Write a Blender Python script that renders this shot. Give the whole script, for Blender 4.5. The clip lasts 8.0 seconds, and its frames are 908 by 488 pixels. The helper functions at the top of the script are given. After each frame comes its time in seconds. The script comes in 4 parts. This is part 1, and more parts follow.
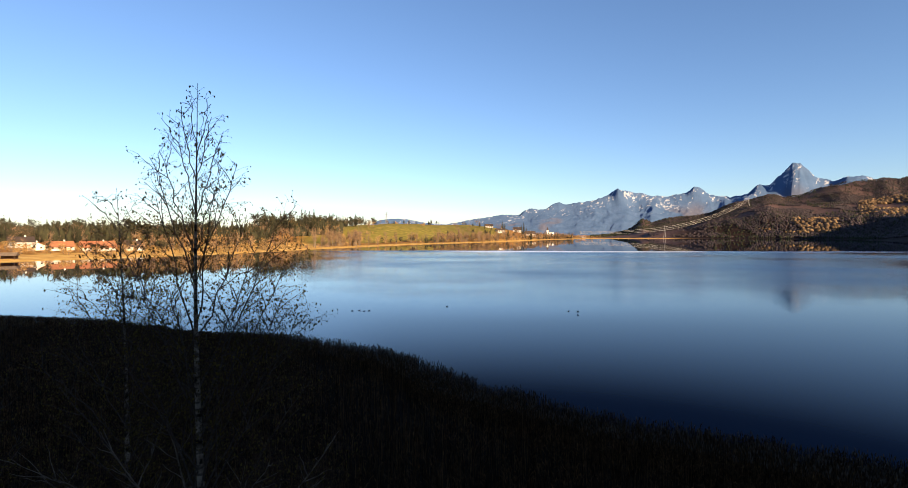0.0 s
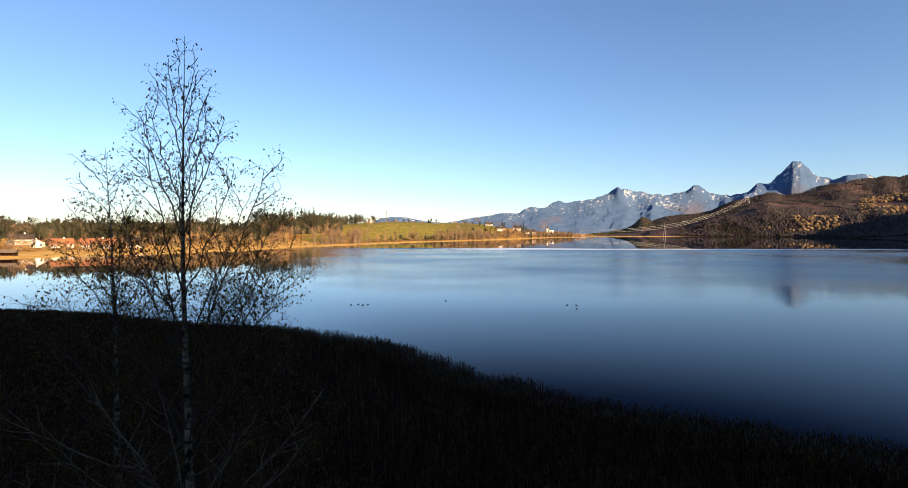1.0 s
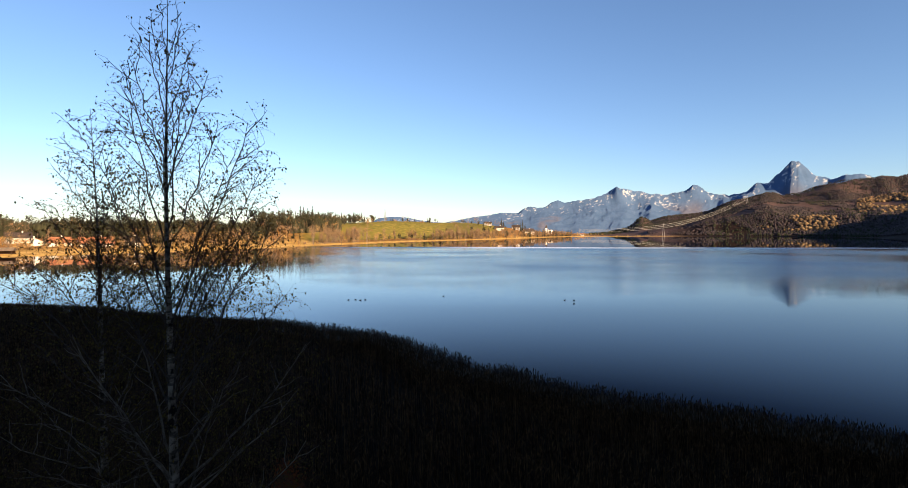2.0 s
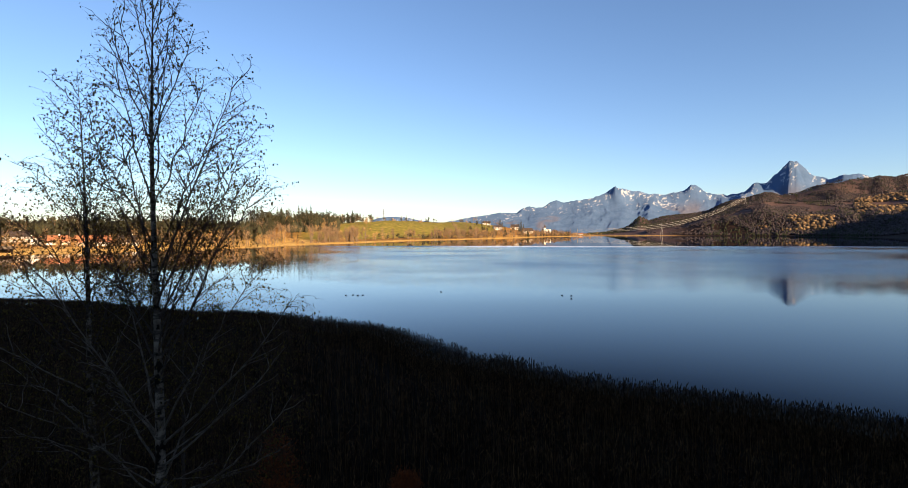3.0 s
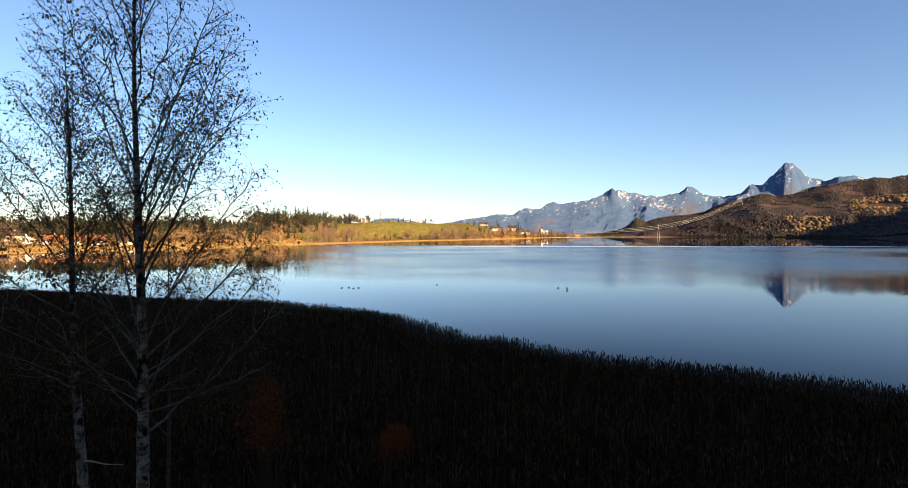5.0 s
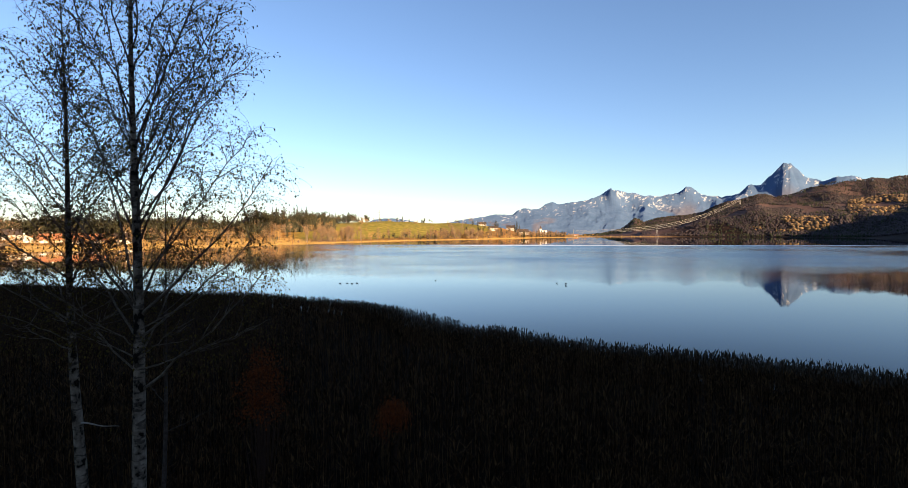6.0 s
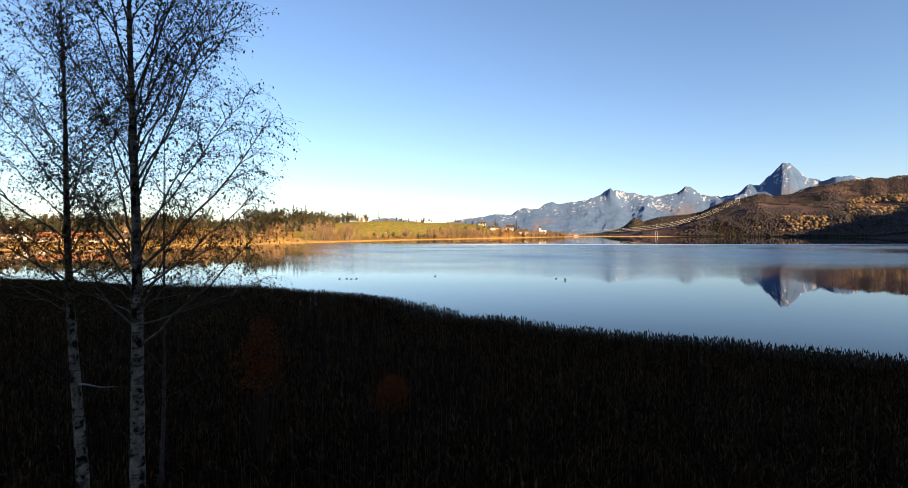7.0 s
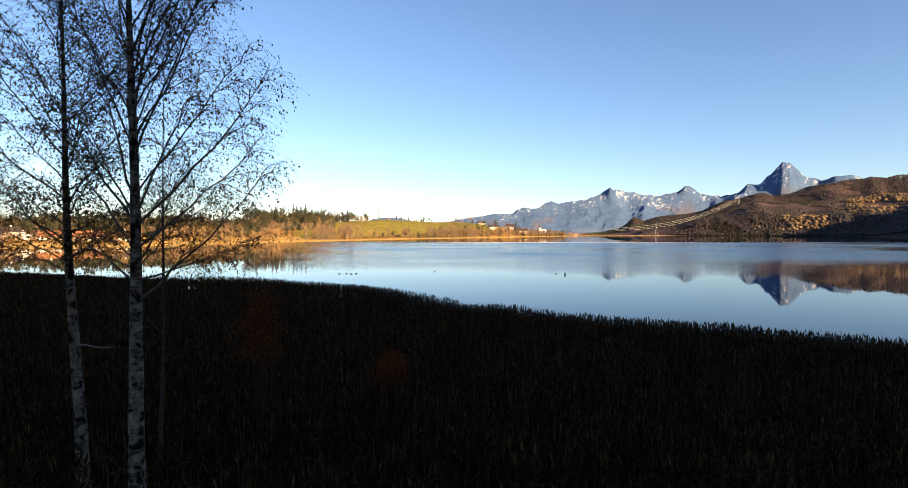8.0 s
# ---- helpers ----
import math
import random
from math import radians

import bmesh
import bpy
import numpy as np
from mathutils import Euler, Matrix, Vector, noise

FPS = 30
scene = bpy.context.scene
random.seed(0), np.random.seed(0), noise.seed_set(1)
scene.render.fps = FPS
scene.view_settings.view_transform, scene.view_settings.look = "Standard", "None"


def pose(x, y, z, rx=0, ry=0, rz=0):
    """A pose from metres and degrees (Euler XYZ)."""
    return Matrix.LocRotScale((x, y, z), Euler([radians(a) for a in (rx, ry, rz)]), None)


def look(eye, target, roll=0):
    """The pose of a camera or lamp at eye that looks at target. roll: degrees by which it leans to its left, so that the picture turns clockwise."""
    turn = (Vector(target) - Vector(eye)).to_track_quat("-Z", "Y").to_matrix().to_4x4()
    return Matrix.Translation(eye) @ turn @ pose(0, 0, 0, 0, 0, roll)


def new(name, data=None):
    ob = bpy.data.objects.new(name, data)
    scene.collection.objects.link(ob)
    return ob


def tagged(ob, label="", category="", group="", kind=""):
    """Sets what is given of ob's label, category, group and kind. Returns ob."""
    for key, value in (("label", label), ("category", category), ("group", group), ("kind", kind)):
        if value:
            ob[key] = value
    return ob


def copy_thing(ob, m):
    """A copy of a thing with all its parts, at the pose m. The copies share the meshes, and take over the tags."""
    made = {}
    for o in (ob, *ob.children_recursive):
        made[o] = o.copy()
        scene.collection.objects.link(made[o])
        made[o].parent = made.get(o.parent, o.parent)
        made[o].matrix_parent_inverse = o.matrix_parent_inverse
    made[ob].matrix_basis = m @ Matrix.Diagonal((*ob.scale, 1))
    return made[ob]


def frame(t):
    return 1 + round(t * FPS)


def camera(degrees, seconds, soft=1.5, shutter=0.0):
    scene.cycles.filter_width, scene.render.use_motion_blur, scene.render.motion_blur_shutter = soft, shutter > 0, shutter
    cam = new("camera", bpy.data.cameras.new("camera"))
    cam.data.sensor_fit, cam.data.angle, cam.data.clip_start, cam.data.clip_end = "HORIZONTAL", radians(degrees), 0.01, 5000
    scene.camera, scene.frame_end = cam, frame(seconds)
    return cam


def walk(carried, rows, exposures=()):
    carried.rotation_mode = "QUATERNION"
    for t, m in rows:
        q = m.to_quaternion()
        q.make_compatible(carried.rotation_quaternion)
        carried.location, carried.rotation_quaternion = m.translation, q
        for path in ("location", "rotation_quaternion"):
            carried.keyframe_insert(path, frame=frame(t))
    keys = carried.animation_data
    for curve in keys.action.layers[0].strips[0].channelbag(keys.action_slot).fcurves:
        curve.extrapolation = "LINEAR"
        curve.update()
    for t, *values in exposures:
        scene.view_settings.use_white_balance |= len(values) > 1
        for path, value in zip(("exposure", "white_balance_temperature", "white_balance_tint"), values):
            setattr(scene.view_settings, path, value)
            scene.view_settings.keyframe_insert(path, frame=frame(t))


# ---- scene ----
cam = camera(86.0, 8.0, 0.6)
# seconds, x, height over the water, yaw, pitch
PATH = [
    (0.0, 0.00, 16.7, 0.0, -1.29), (0.5, 0.10, 16.2, 0.0, -1.39), (1.0, 0.27, 15.7, 0.0, -1.46), (1.5, 0.44, 15.2, -0.05, -1.48),
    (3.0, 0.86, 13.7, -0.27, -1.48), (3.5, 0.96, 13.2, -0.36, -1.44), (4.0, 1.06, 12.7, -0.42, -1.44), (4.5, 1.11, 12.2, -0.50, -1.31),
    (6.0, 1.17, 10.7, -0.74, -1.24), (6.5, 1.17, 10.2, -0.77, -1.24), (7.0, 1.18, 9.7, -0.80, -1.24), (7.5, 1.19, 9.2, -0.81, -1.28),
    (8.0, 1.19, 8.7, -0.82, -1.29)]
walk(cam, [(t, pose(x, 0, z, 90 + pitch, 0, yaw)) for t, x, z, yaw, pitch in PATH], [(0.0, 1.60, 5950, 17), (4.5, 1.74, 6200, 17), (8.0, 1.86, 6350, 17)])

# ---- light: a low afternoon sun behind the ridge on the right, clear sky ----
SUN_BEARING, SUN_HEIGHT = 142.0, 14.0
world = bpy.data.worlds.new("world")
scene.world = world
world.use_nodes = True
sky = world.node_tree.nodes.new("ShaderNodeTexSky")
sky.sky_type, sky.sun_disc = "NISHITA", False
sky.sun_elevation, sky.sun_rotation = radians(SUN_HEIGHT), radians(SUN_BEARING)
sky.altitude, sky.air_density, sky.dust_density, sky.ozone_density = 800, 1.06, 0.46, 2.6
world.node_tree.nodes["Background"].inputs["Strength"].default_value = 0.060
world.node_tree.links.new(sky.outputs["Color"], world.node_tree.nodes["Background"].inputs["Color"])
sun = new("sun", bpy.data.lights.new("sun", "SUN"))
sun.data.energy, sun.data.angle, sun.data.color = 5.0, radians(0.5), (1.0, 0.69, 0.35)
sd = Vector((math.sin(radians(SUN_BEARING)) * math.cos(radians(SUN_HEIGHT)),
             math.cos(radians(SUN_BEARING)) * math.cos(radians(SUN_HEIGHT)), math.sin(radians(SUN_HEIGHT))))
sun.matrix_world = look(sd * 500, (0, 0, 0))


# ---- materials ----
def nodes_of(name, rough=0.9, metal=0.0, spec=0.3):
    m = bpy.data.materials.new(name)
    m.use_nodes = True
    nt = m.node_tree
    b = nt.nodes["Principled BSDF"]
    b.inputs["Roughness"].default_value, b.inputs["Metallic"].default_value = rough, metal
    b.inputs["Specular IOR Level"].default_value = spec
    return m, nt, b


def node(nt, kind, links=(), **values):
    n = nt.nodes.new(kind)
    for key, v in values.items():
        if key == "op":
            n.operation = v
        elif key == "data":
            n.data_type = v
        elif key == "blend":
            n.blend_type = v
        else:
            n.inputs[key.replace("_", " ")].default_value = v
    for socket, source in links:
        nt.links.new(source, n.inputs[socket])
    return n


def ramp(nt, source, stops):
    r = nt.nodes.new("ShaderNodeValToRGB")
    while len(r.color_ramp.elements) < len(stops):
        r.color_ramp.elements.new(0.5)
    for e, (p, c) in zip(r.color_ramp.elements, stops):
        e.position, e.color = p, (*c, 1) if len(c) == 3 else c
    nt.links.new(source, r.inputs["Fac"])
    return r.outputs["Color"]


def coords(nt, scale=(1, 1, 1)):
    tc = nt.nodes.new("ShaderNodeTexCoord")
    mp = nt.nodes.new("ShaderNodeMapping")
    mp.inputs["Scale"].default_value = scale
    nt.links.new(tc.outputs["Object"], mp.inputs["Vector"])
    return mp.outputs["Vector"]


def mottled(name, stops, scale, rough=0.9, bump=0.0, bump_scale=None, stretch=(1, 1, 1), island=0.0, each=0.0, spec=0.3):
    """A rough surface: a ramp of colours over two scales of noise, with relief; island, each: spread of brightness from piece to piece."""
    m, nt, b = nodes_of(name, rough, 0.0, spec)
    v = coords(nt, stretch)
    big = node(nt, "ShaderNodeTexNoise", [("Vector", v)], Scale=scale, Detail=4.0)
    fine = node(nt, "ShaderNodeTexNoise", [("Vector", v)], Scale=scale * 7, Detail=5.0)
    mix = node(nt, "ShaderNodeMath", [(0, big.outputs["Fac"]), (1, fine.outputs["Fac"])], op="ADD")
    half = node(nt, "ShaderNodeMath", [(0, mix.outputs[0])], op="MULTIPLY")
    half.inputs[1].default_value = 0.5
    fac = half.outputs[0]
    if island or each:
        src = nt.nodes.new("ShaderNodeNewGeometry").outputs["Random Per Island"] if island else nt.nodes.new("ShaderNodeObjectInfo").outputs["Random"]
        off = node(nt, "ShaderNodeMath", [(0, src)], op="MULTIPLY_ADD")
        off.inputs[1].default_value, off.inputs[2].default_value = (island or each), -0.5 * (island or each)
        fac = node(nt, "ShaderNodeMath", [(0, fac), (1, off.outputs[0])], op="ADD").outputs[0]
    nt.links.new(ramp(nt, fac, stops), b.inputs["Base Color"])
    if bump:
        bn = node(nt, "ShaderNodeTexNoise", [("Vector", v)], Scale=bump_scale or scale * 10, Detail=4.0)
        bp = node(nt, "ShaderNodeBump", [("Height", bn.outputs["Fac"])], Strength=bump, Distance=0.05)
        nt.links.new(bp.outputs["Normal"], b.inputs["Normal"])
    return m


M = {}


def water_material():
    """Still water near the bank and far out, a breeze-ruffled patch between."""
    m, nt, b = nodes_of("lake_water", 0.02, 0.0, 0.22)
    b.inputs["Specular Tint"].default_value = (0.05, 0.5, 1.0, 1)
    b.inputs["IOR"].default_value = 1.333
    geo = nt.nodes.new("ShaderNodeNewGeometry")
    sep = node(nt, "ShaderNodeSeparateXYZ", [(0, geo.outputs["Position"])])
    wob = node(nt, "ShaderNodeTexNoise", [("Vector", coords(nt, (0.004, 0.012, 1)))], Scale=1.0, Detail=3.0)
    far = node(nt, "ShaderNodeMath", [(0, wob.outputs["Fac"]), (2, sep.outputs["Y"])], op="MULTIPLY_ADD")
    far.inputs[1].default_value = 90.0
    def step(a, z, lo, hi):
        n = node(nt, "ShaderNodeMapRange", [("Value", far.outputs[0])], From_Min=a, From_Max=z, To_Min=lo, To_Max=hi)
        n.interpolation_type = "SMOOTHSTEP"
        return n.outputs["Result"]
    ruffle = node(nt, "ShaderNodeMath", [(0, step(130, 220, 0, 1)), (1, step(488, 500, 1, 0.0))], op="MULTIPLY").outputs[0]
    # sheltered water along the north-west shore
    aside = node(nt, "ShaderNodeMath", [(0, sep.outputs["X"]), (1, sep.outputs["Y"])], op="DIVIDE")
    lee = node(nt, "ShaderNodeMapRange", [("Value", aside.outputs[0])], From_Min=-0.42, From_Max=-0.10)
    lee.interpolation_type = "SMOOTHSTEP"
    ruffle = node(nt, "ShaderNodeMath", [(0, ruffle), (1, lee.outputs["Result"])], op="MULTIPLY").outputs[0]
    # smooth lanes in the breeze on the right-hand side
    lane = node(nt, "ShaderNodeTexNoise", [("Vector", coords(nt, (0.0030, 0.026, 1)))], Scale=1.0, Detail=2.0)
    lane = node(nt, "ShaderNodeMapRange", [("Value", lane.outputs["Fac"])], From_Min=0.56, From_Max=0.60)
    side = node(nt, "ShaderNodeMapRange", [("Value", aside.outputs[0])], From_Min=0.45, From_Max=0.68)
    off = node(nt, "ShaderNodeMath", [(0, lane.outputs["Result"]), (1, side.outputs["Result"])], op="MULTIPLY").outputs[0]
    off = node(nt, "ShaderNodeMath", [(0, off), (1, step(300, 380, 0, 0.85))], op="MULTIPLY").outputs[0]
    keep = node(nt, "ShaderNodeMath", [(1, off)], op="SUBTRACT")
    keep.inputs[0].default_value = 1.0
    ruffle = node(nt, "ShaderNodeMath", [(0, ruffle), (1, keep.outputs[0])], op="MULTIPLY").outputs[0]
    edge = node(nt, "ShaderNodeMath", [(0, step(466, 486, 1.0, 2.2)), (1, ruffle)], op="MULTIPLY").outputs[0]
    ruffle = edge
    # gusts: patches of stronger and weaker ripples
    gust = node(nt, "ShaderNodeTexNoise", [("Vector", coords(nt, (0.009, 0.014, 1)))], Scale=1.0, Detail=3.0)
    gust = node(nt, "ShaderNodeMapRange", [("Value", gust.outputs["Fac"])], From_Min=0.35, From_Max=0.65, To_Min=0.45, To_Max=1.3)
    ruffle = node(nt, "ShaderNodeMath", [(0, ruffle), (1, gust.outputs["Result"])], op="MULTIPLY").outputs[0]
    rough = node(nt, "ShaderNodeMath", [(0, ruffle)], op="MULTIPLY_ADD")
    rough.inputs[1].default_value, rough.inputs[2].default_value = 0.19, 0.012
    # gloss raised with the ripples and in the lee zone, painting brighter sky reflection
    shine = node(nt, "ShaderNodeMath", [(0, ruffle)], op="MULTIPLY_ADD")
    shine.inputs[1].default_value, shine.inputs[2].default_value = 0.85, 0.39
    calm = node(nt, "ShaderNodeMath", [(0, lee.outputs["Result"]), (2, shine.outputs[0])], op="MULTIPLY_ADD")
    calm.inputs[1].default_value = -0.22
    # a white glint painted into the colour along the edge of the breeze
    glint_band = node(nt, "ShaderNodeMath", [(0, step(462, 468, 0, 1)), (1, step(488, 496, 1, 0))], op="MULTIPLY").outputs[0]
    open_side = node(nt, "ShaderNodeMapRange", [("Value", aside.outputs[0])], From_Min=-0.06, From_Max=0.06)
    glint_band = node(nt, "ShaderNodeMath", [(0, glint_band), (1, open_side.outputs["Result"])], op="MULTIPLY").outputs[0]
    finish = node(nt, "ShaderNodeMix", [("Factor", glint_band)], data="RGBA")
    finish.inputs[6].default_value, finish.inputs[7].default_value = (0.0001, 0.0076, 0.026, 1), (0.76, 0.78, 0.82, 1)
    nt.links.new(finish.outputs[2], b.inputs["Base Color"])
    # gloss exaggerated by view angle: dim when steep, bright when grazing
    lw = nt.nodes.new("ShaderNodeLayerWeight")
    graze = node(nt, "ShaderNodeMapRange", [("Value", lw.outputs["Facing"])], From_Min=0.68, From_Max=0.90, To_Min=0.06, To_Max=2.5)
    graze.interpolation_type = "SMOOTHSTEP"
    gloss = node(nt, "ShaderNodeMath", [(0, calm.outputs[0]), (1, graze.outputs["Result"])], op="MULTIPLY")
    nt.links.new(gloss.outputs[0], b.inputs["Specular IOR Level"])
    nt.links.new(rough.outputs[0], b.inputs["Roughness"])
    wave = node(nt, "ShaderNodeTexNoise", [("Vector", coords(nt, (0.6, 1.6, 1)))], Scale=1.0, Detail=3.0)
    amp = node(nt, "ShaderNodeMath", [(0, ruffle)], op="MULTIPLY_ADD")
    amp.inputs[1].default_value, amp.inputs[2].default_value = 0.20, 0.004
    bp = node(nt, "ShaderNodeBump", [("Height", wave.outputs["Fac"]), ("Strength", amp.outputs[0])], Distance=0.3)
    nt.links.new(bp.outputs["Normal"], b.inputs["Normal"])
    return m


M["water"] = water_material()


def ground_material():
    """Meadow, rusty scrub and stubble by large patches; near-black peat and painted hill shade by mask."""
    m, nt, b = nodes_of("autumn_ground", 0.95, 0.0, 0.04)
    v = coords(nt)
    fine = node(nt, "ShaderNodeTexNoise", [("Vector", v)], Scale=0.12, Detail=6.0)
    grass = ramp(nt, fine.outputs["Fac"], [(0.3, (0.12, 0.115, 0.022)), (0.55, (0.22, 0.185, 0.036)), (0.75, (0.36, 0.265, 0.07))])
    scrub = ramp(nt, fine.outputs["Fac"], [(0.3, (0.11, 0.054, 0.015)), (0.55, (0.28, 0.14, 0.036)), (0.75, (0.46, 0.26, 0.075))])
    which = node(nt, "ShaderNodeAttribute")
    which.attribute_name = "meadow"
    strip = node(nt, "ShaderNodeAttribute")
    strip.attribute_name = "shore_strip"
    mix = node(nt, "ShaderNodeMix", [("Factor", which.outputs["Fac"]), (6, scrub), (7, grass)], data="RGBA")
    straw = ramp(nt, fine.outputs["Fac"], [(0.3, (0.36, 0.205, 0.048)), (0.55, (0.62, 0.39, 0.105)), (0.8, (0.76, 0.55, 0.21))])
    mix2 = node(nt, "ShaderNodeMix", [("Factor", strip.outputs["Fac"]), (6, mix.outputs[2]), (7, straw)], data="RGBA")
    # bank mask: dark soil round the origin, painted shade on the lower right slope
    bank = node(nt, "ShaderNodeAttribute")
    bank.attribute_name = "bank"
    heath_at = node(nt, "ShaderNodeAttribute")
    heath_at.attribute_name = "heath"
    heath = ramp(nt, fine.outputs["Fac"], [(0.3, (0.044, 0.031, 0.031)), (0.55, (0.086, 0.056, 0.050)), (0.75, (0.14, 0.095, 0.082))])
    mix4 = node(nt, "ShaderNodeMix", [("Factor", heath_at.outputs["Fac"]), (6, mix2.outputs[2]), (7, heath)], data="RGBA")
    peat_shade = ramp(nt, fine.outputs["Fac"], [(0.3, (0.003, 0.002, 0.0013)), (0.7, (0.011, 0.007, 0.004))])
    mix3 = node(nt, "ShaderNodeMix", [("Factor", bank.outputs["Fac"]), (6, mix4.outputs[2]), (7, peat_shade)], data="RGBA")
    nt.links.new(mix3.outputs[2], b.inputs["Base Color"])
    bp = node(nt, "ShaderNodeBump", [("Height", fine.outputs["Fac"])], Strength=0.6, Distance=0.6)
    nt.links.new(bp.outputs["Normal"], b.inputs["Normal"])
    return m


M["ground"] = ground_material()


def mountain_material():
    """Forest, russet larch slopes and pale limestone crags, distance haze put into their blue-grey."""
    m, nt, b = nodes_of("hazed_limestone_and_forest", 0.95, 0.0, 0.1)
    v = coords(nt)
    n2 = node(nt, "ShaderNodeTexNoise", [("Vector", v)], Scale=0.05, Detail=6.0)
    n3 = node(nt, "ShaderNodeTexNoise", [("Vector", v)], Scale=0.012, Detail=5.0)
    # the blue in these three ramps stands in for aerial haze
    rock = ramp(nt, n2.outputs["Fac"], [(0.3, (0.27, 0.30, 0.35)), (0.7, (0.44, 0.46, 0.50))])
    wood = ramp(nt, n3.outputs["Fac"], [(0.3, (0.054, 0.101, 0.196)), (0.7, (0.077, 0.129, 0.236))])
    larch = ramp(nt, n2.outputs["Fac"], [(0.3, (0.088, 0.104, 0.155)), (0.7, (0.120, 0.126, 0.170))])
    low = node(nt, "ShaderNodeAttribute")
    low.attribute_name = "russet"
    high = node(nt, "ShaderNodeAttribute")
    high.attribute_name = "cliffs"
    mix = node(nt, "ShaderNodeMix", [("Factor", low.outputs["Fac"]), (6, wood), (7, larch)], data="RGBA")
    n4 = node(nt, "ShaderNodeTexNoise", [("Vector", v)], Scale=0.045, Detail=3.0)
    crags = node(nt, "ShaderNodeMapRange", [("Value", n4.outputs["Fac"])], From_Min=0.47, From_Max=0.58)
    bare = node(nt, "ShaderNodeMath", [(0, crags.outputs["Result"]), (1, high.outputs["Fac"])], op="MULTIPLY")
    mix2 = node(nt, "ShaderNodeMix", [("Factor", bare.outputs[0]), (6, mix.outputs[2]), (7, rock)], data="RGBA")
    nt.links.new(mix2.outputs[2], b.inputs["Base Color"])
    # normals bent to one fixed direction, flattening the relief's shading as haze would
    geo = nt.nodes.new("ShaderNodeNewGeometry")
    soft = node(nt, "ShaderNodeMix", [(4, geo.outputs["Normal"])], data="VECTOR")
    soft.inputs["Factor"].default_value = 0.60
    soft.inputs[5].default_value = (0.0, -0.60, 0.80)
    unit = node(nt, "ShaderNodeVectorMath", [(0, soft.outputs[1])], op="NORMALIZE")
    bp = node(nt, "ShaderNodeBump", [("Height", n2.outputs["Fac"]), ("Normal", unit.outputs[0])], Strength=0.2, Distance=8.0)
    nt.links.new(bp.outputs["Normal"], b.inputs["Normal"])
    return m


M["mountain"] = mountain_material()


def bark_material():
    """White birch bark with dark cross bands and rough black patches."""
    m, nt, b = nodes_of("birch_bark", 0.85, 0.0, 0.06)
    band = node(nt, "ShaderNodeTexNoise", [("Vector", coords(nt, (3.0, 3.0, 9.0)))], Scale=1.6, Detail=4.0)
    patch = node(nt, "ShaderNodeTexNoise", [("Vector", coords(nt, (6.0, 6.0, 4.4)))], Scale=1.0, Detail=5.0)
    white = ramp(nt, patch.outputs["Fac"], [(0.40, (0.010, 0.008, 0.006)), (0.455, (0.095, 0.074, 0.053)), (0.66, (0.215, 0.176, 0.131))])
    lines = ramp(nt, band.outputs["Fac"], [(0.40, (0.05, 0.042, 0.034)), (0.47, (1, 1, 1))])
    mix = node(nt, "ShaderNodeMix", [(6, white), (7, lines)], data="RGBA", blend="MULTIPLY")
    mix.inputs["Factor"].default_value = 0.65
    nt.links.new(mix.outputs[2], b.inputs["Base Color"])
    bp = node(nt, "ShaderNodeBump", [("Height", patch.outputs["Fac"])], Strength=0.5, Distance=0.02)
    nt.links.new(bp.outputs["Normal"], b.inputs["Normal"])
    return m


M["bark"] = bark_material()
M["limb"] = mottled("dark_birch_limb", [(0.35, (0.020, 0.015, 0.012)), (0.65, (0.085, 0.066, 0.052))], 9.0, 0.85, 0.3, spec=0.03)
M["pale_limb"] = mottled("pale_birch_limb", [(0.36, (0.06, 0.048, 0.036)), (0.48, (0.10, 0.080, 0.060)), (0.65, (0.20, 0.165, 0.125))], 7.0, 0.85, 0.3, spec=0.03)
M["twig"] = mottled("birch_twig", [(0.3, (0.022, 0.013, 0.010)), (0.7, (0.055, 0.032, 0.022))], 4.0, 0.8, spec=0.03)
M["leaf"] = mottled("withered_birch_leaf", [(0.3, (0.030, 0.022, 0.006)), (0.7, (0.10, 0.070, 0.015))], 3.0, 0.7, island=0.4, spec=0.03)
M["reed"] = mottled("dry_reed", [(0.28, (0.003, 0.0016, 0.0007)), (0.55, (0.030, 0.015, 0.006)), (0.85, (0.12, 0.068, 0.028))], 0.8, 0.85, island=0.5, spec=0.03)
M["dead_wood"] = mottled("bleached_dead_branch", [(0.3, (0.16, 0.135, 0.11)), (0.7, (0.32, 0.28, 0.24))], 9.0, 0.9, 0.3, spec=0.03)
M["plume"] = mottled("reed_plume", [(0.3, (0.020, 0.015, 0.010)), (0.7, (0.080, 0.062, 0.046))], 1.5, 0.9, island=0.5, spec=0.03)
M["rust"] = mottled("rust_foliage", [(0.3, (0.055, 0.015, 0.005)), (0.7, (0.165, 0.044, 0.011))], 2.0, 0.8, island=0.4, spec=0.03)
M["needle"] = mottled("spruce_needles", [(0.3, (0.014, 0.015, 0.007)), (0.7, (0.044, 0.042, 0.018))], 0.5, 0.9, island=0.2, each=0.0)
# dimmer copy of the autumn crown, for grazing sun on the hill
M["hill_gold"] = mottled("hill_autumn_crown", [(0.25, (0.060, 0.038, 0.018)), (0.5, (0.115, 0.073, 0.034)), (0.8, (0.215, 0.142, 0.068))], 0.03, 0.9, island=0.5)
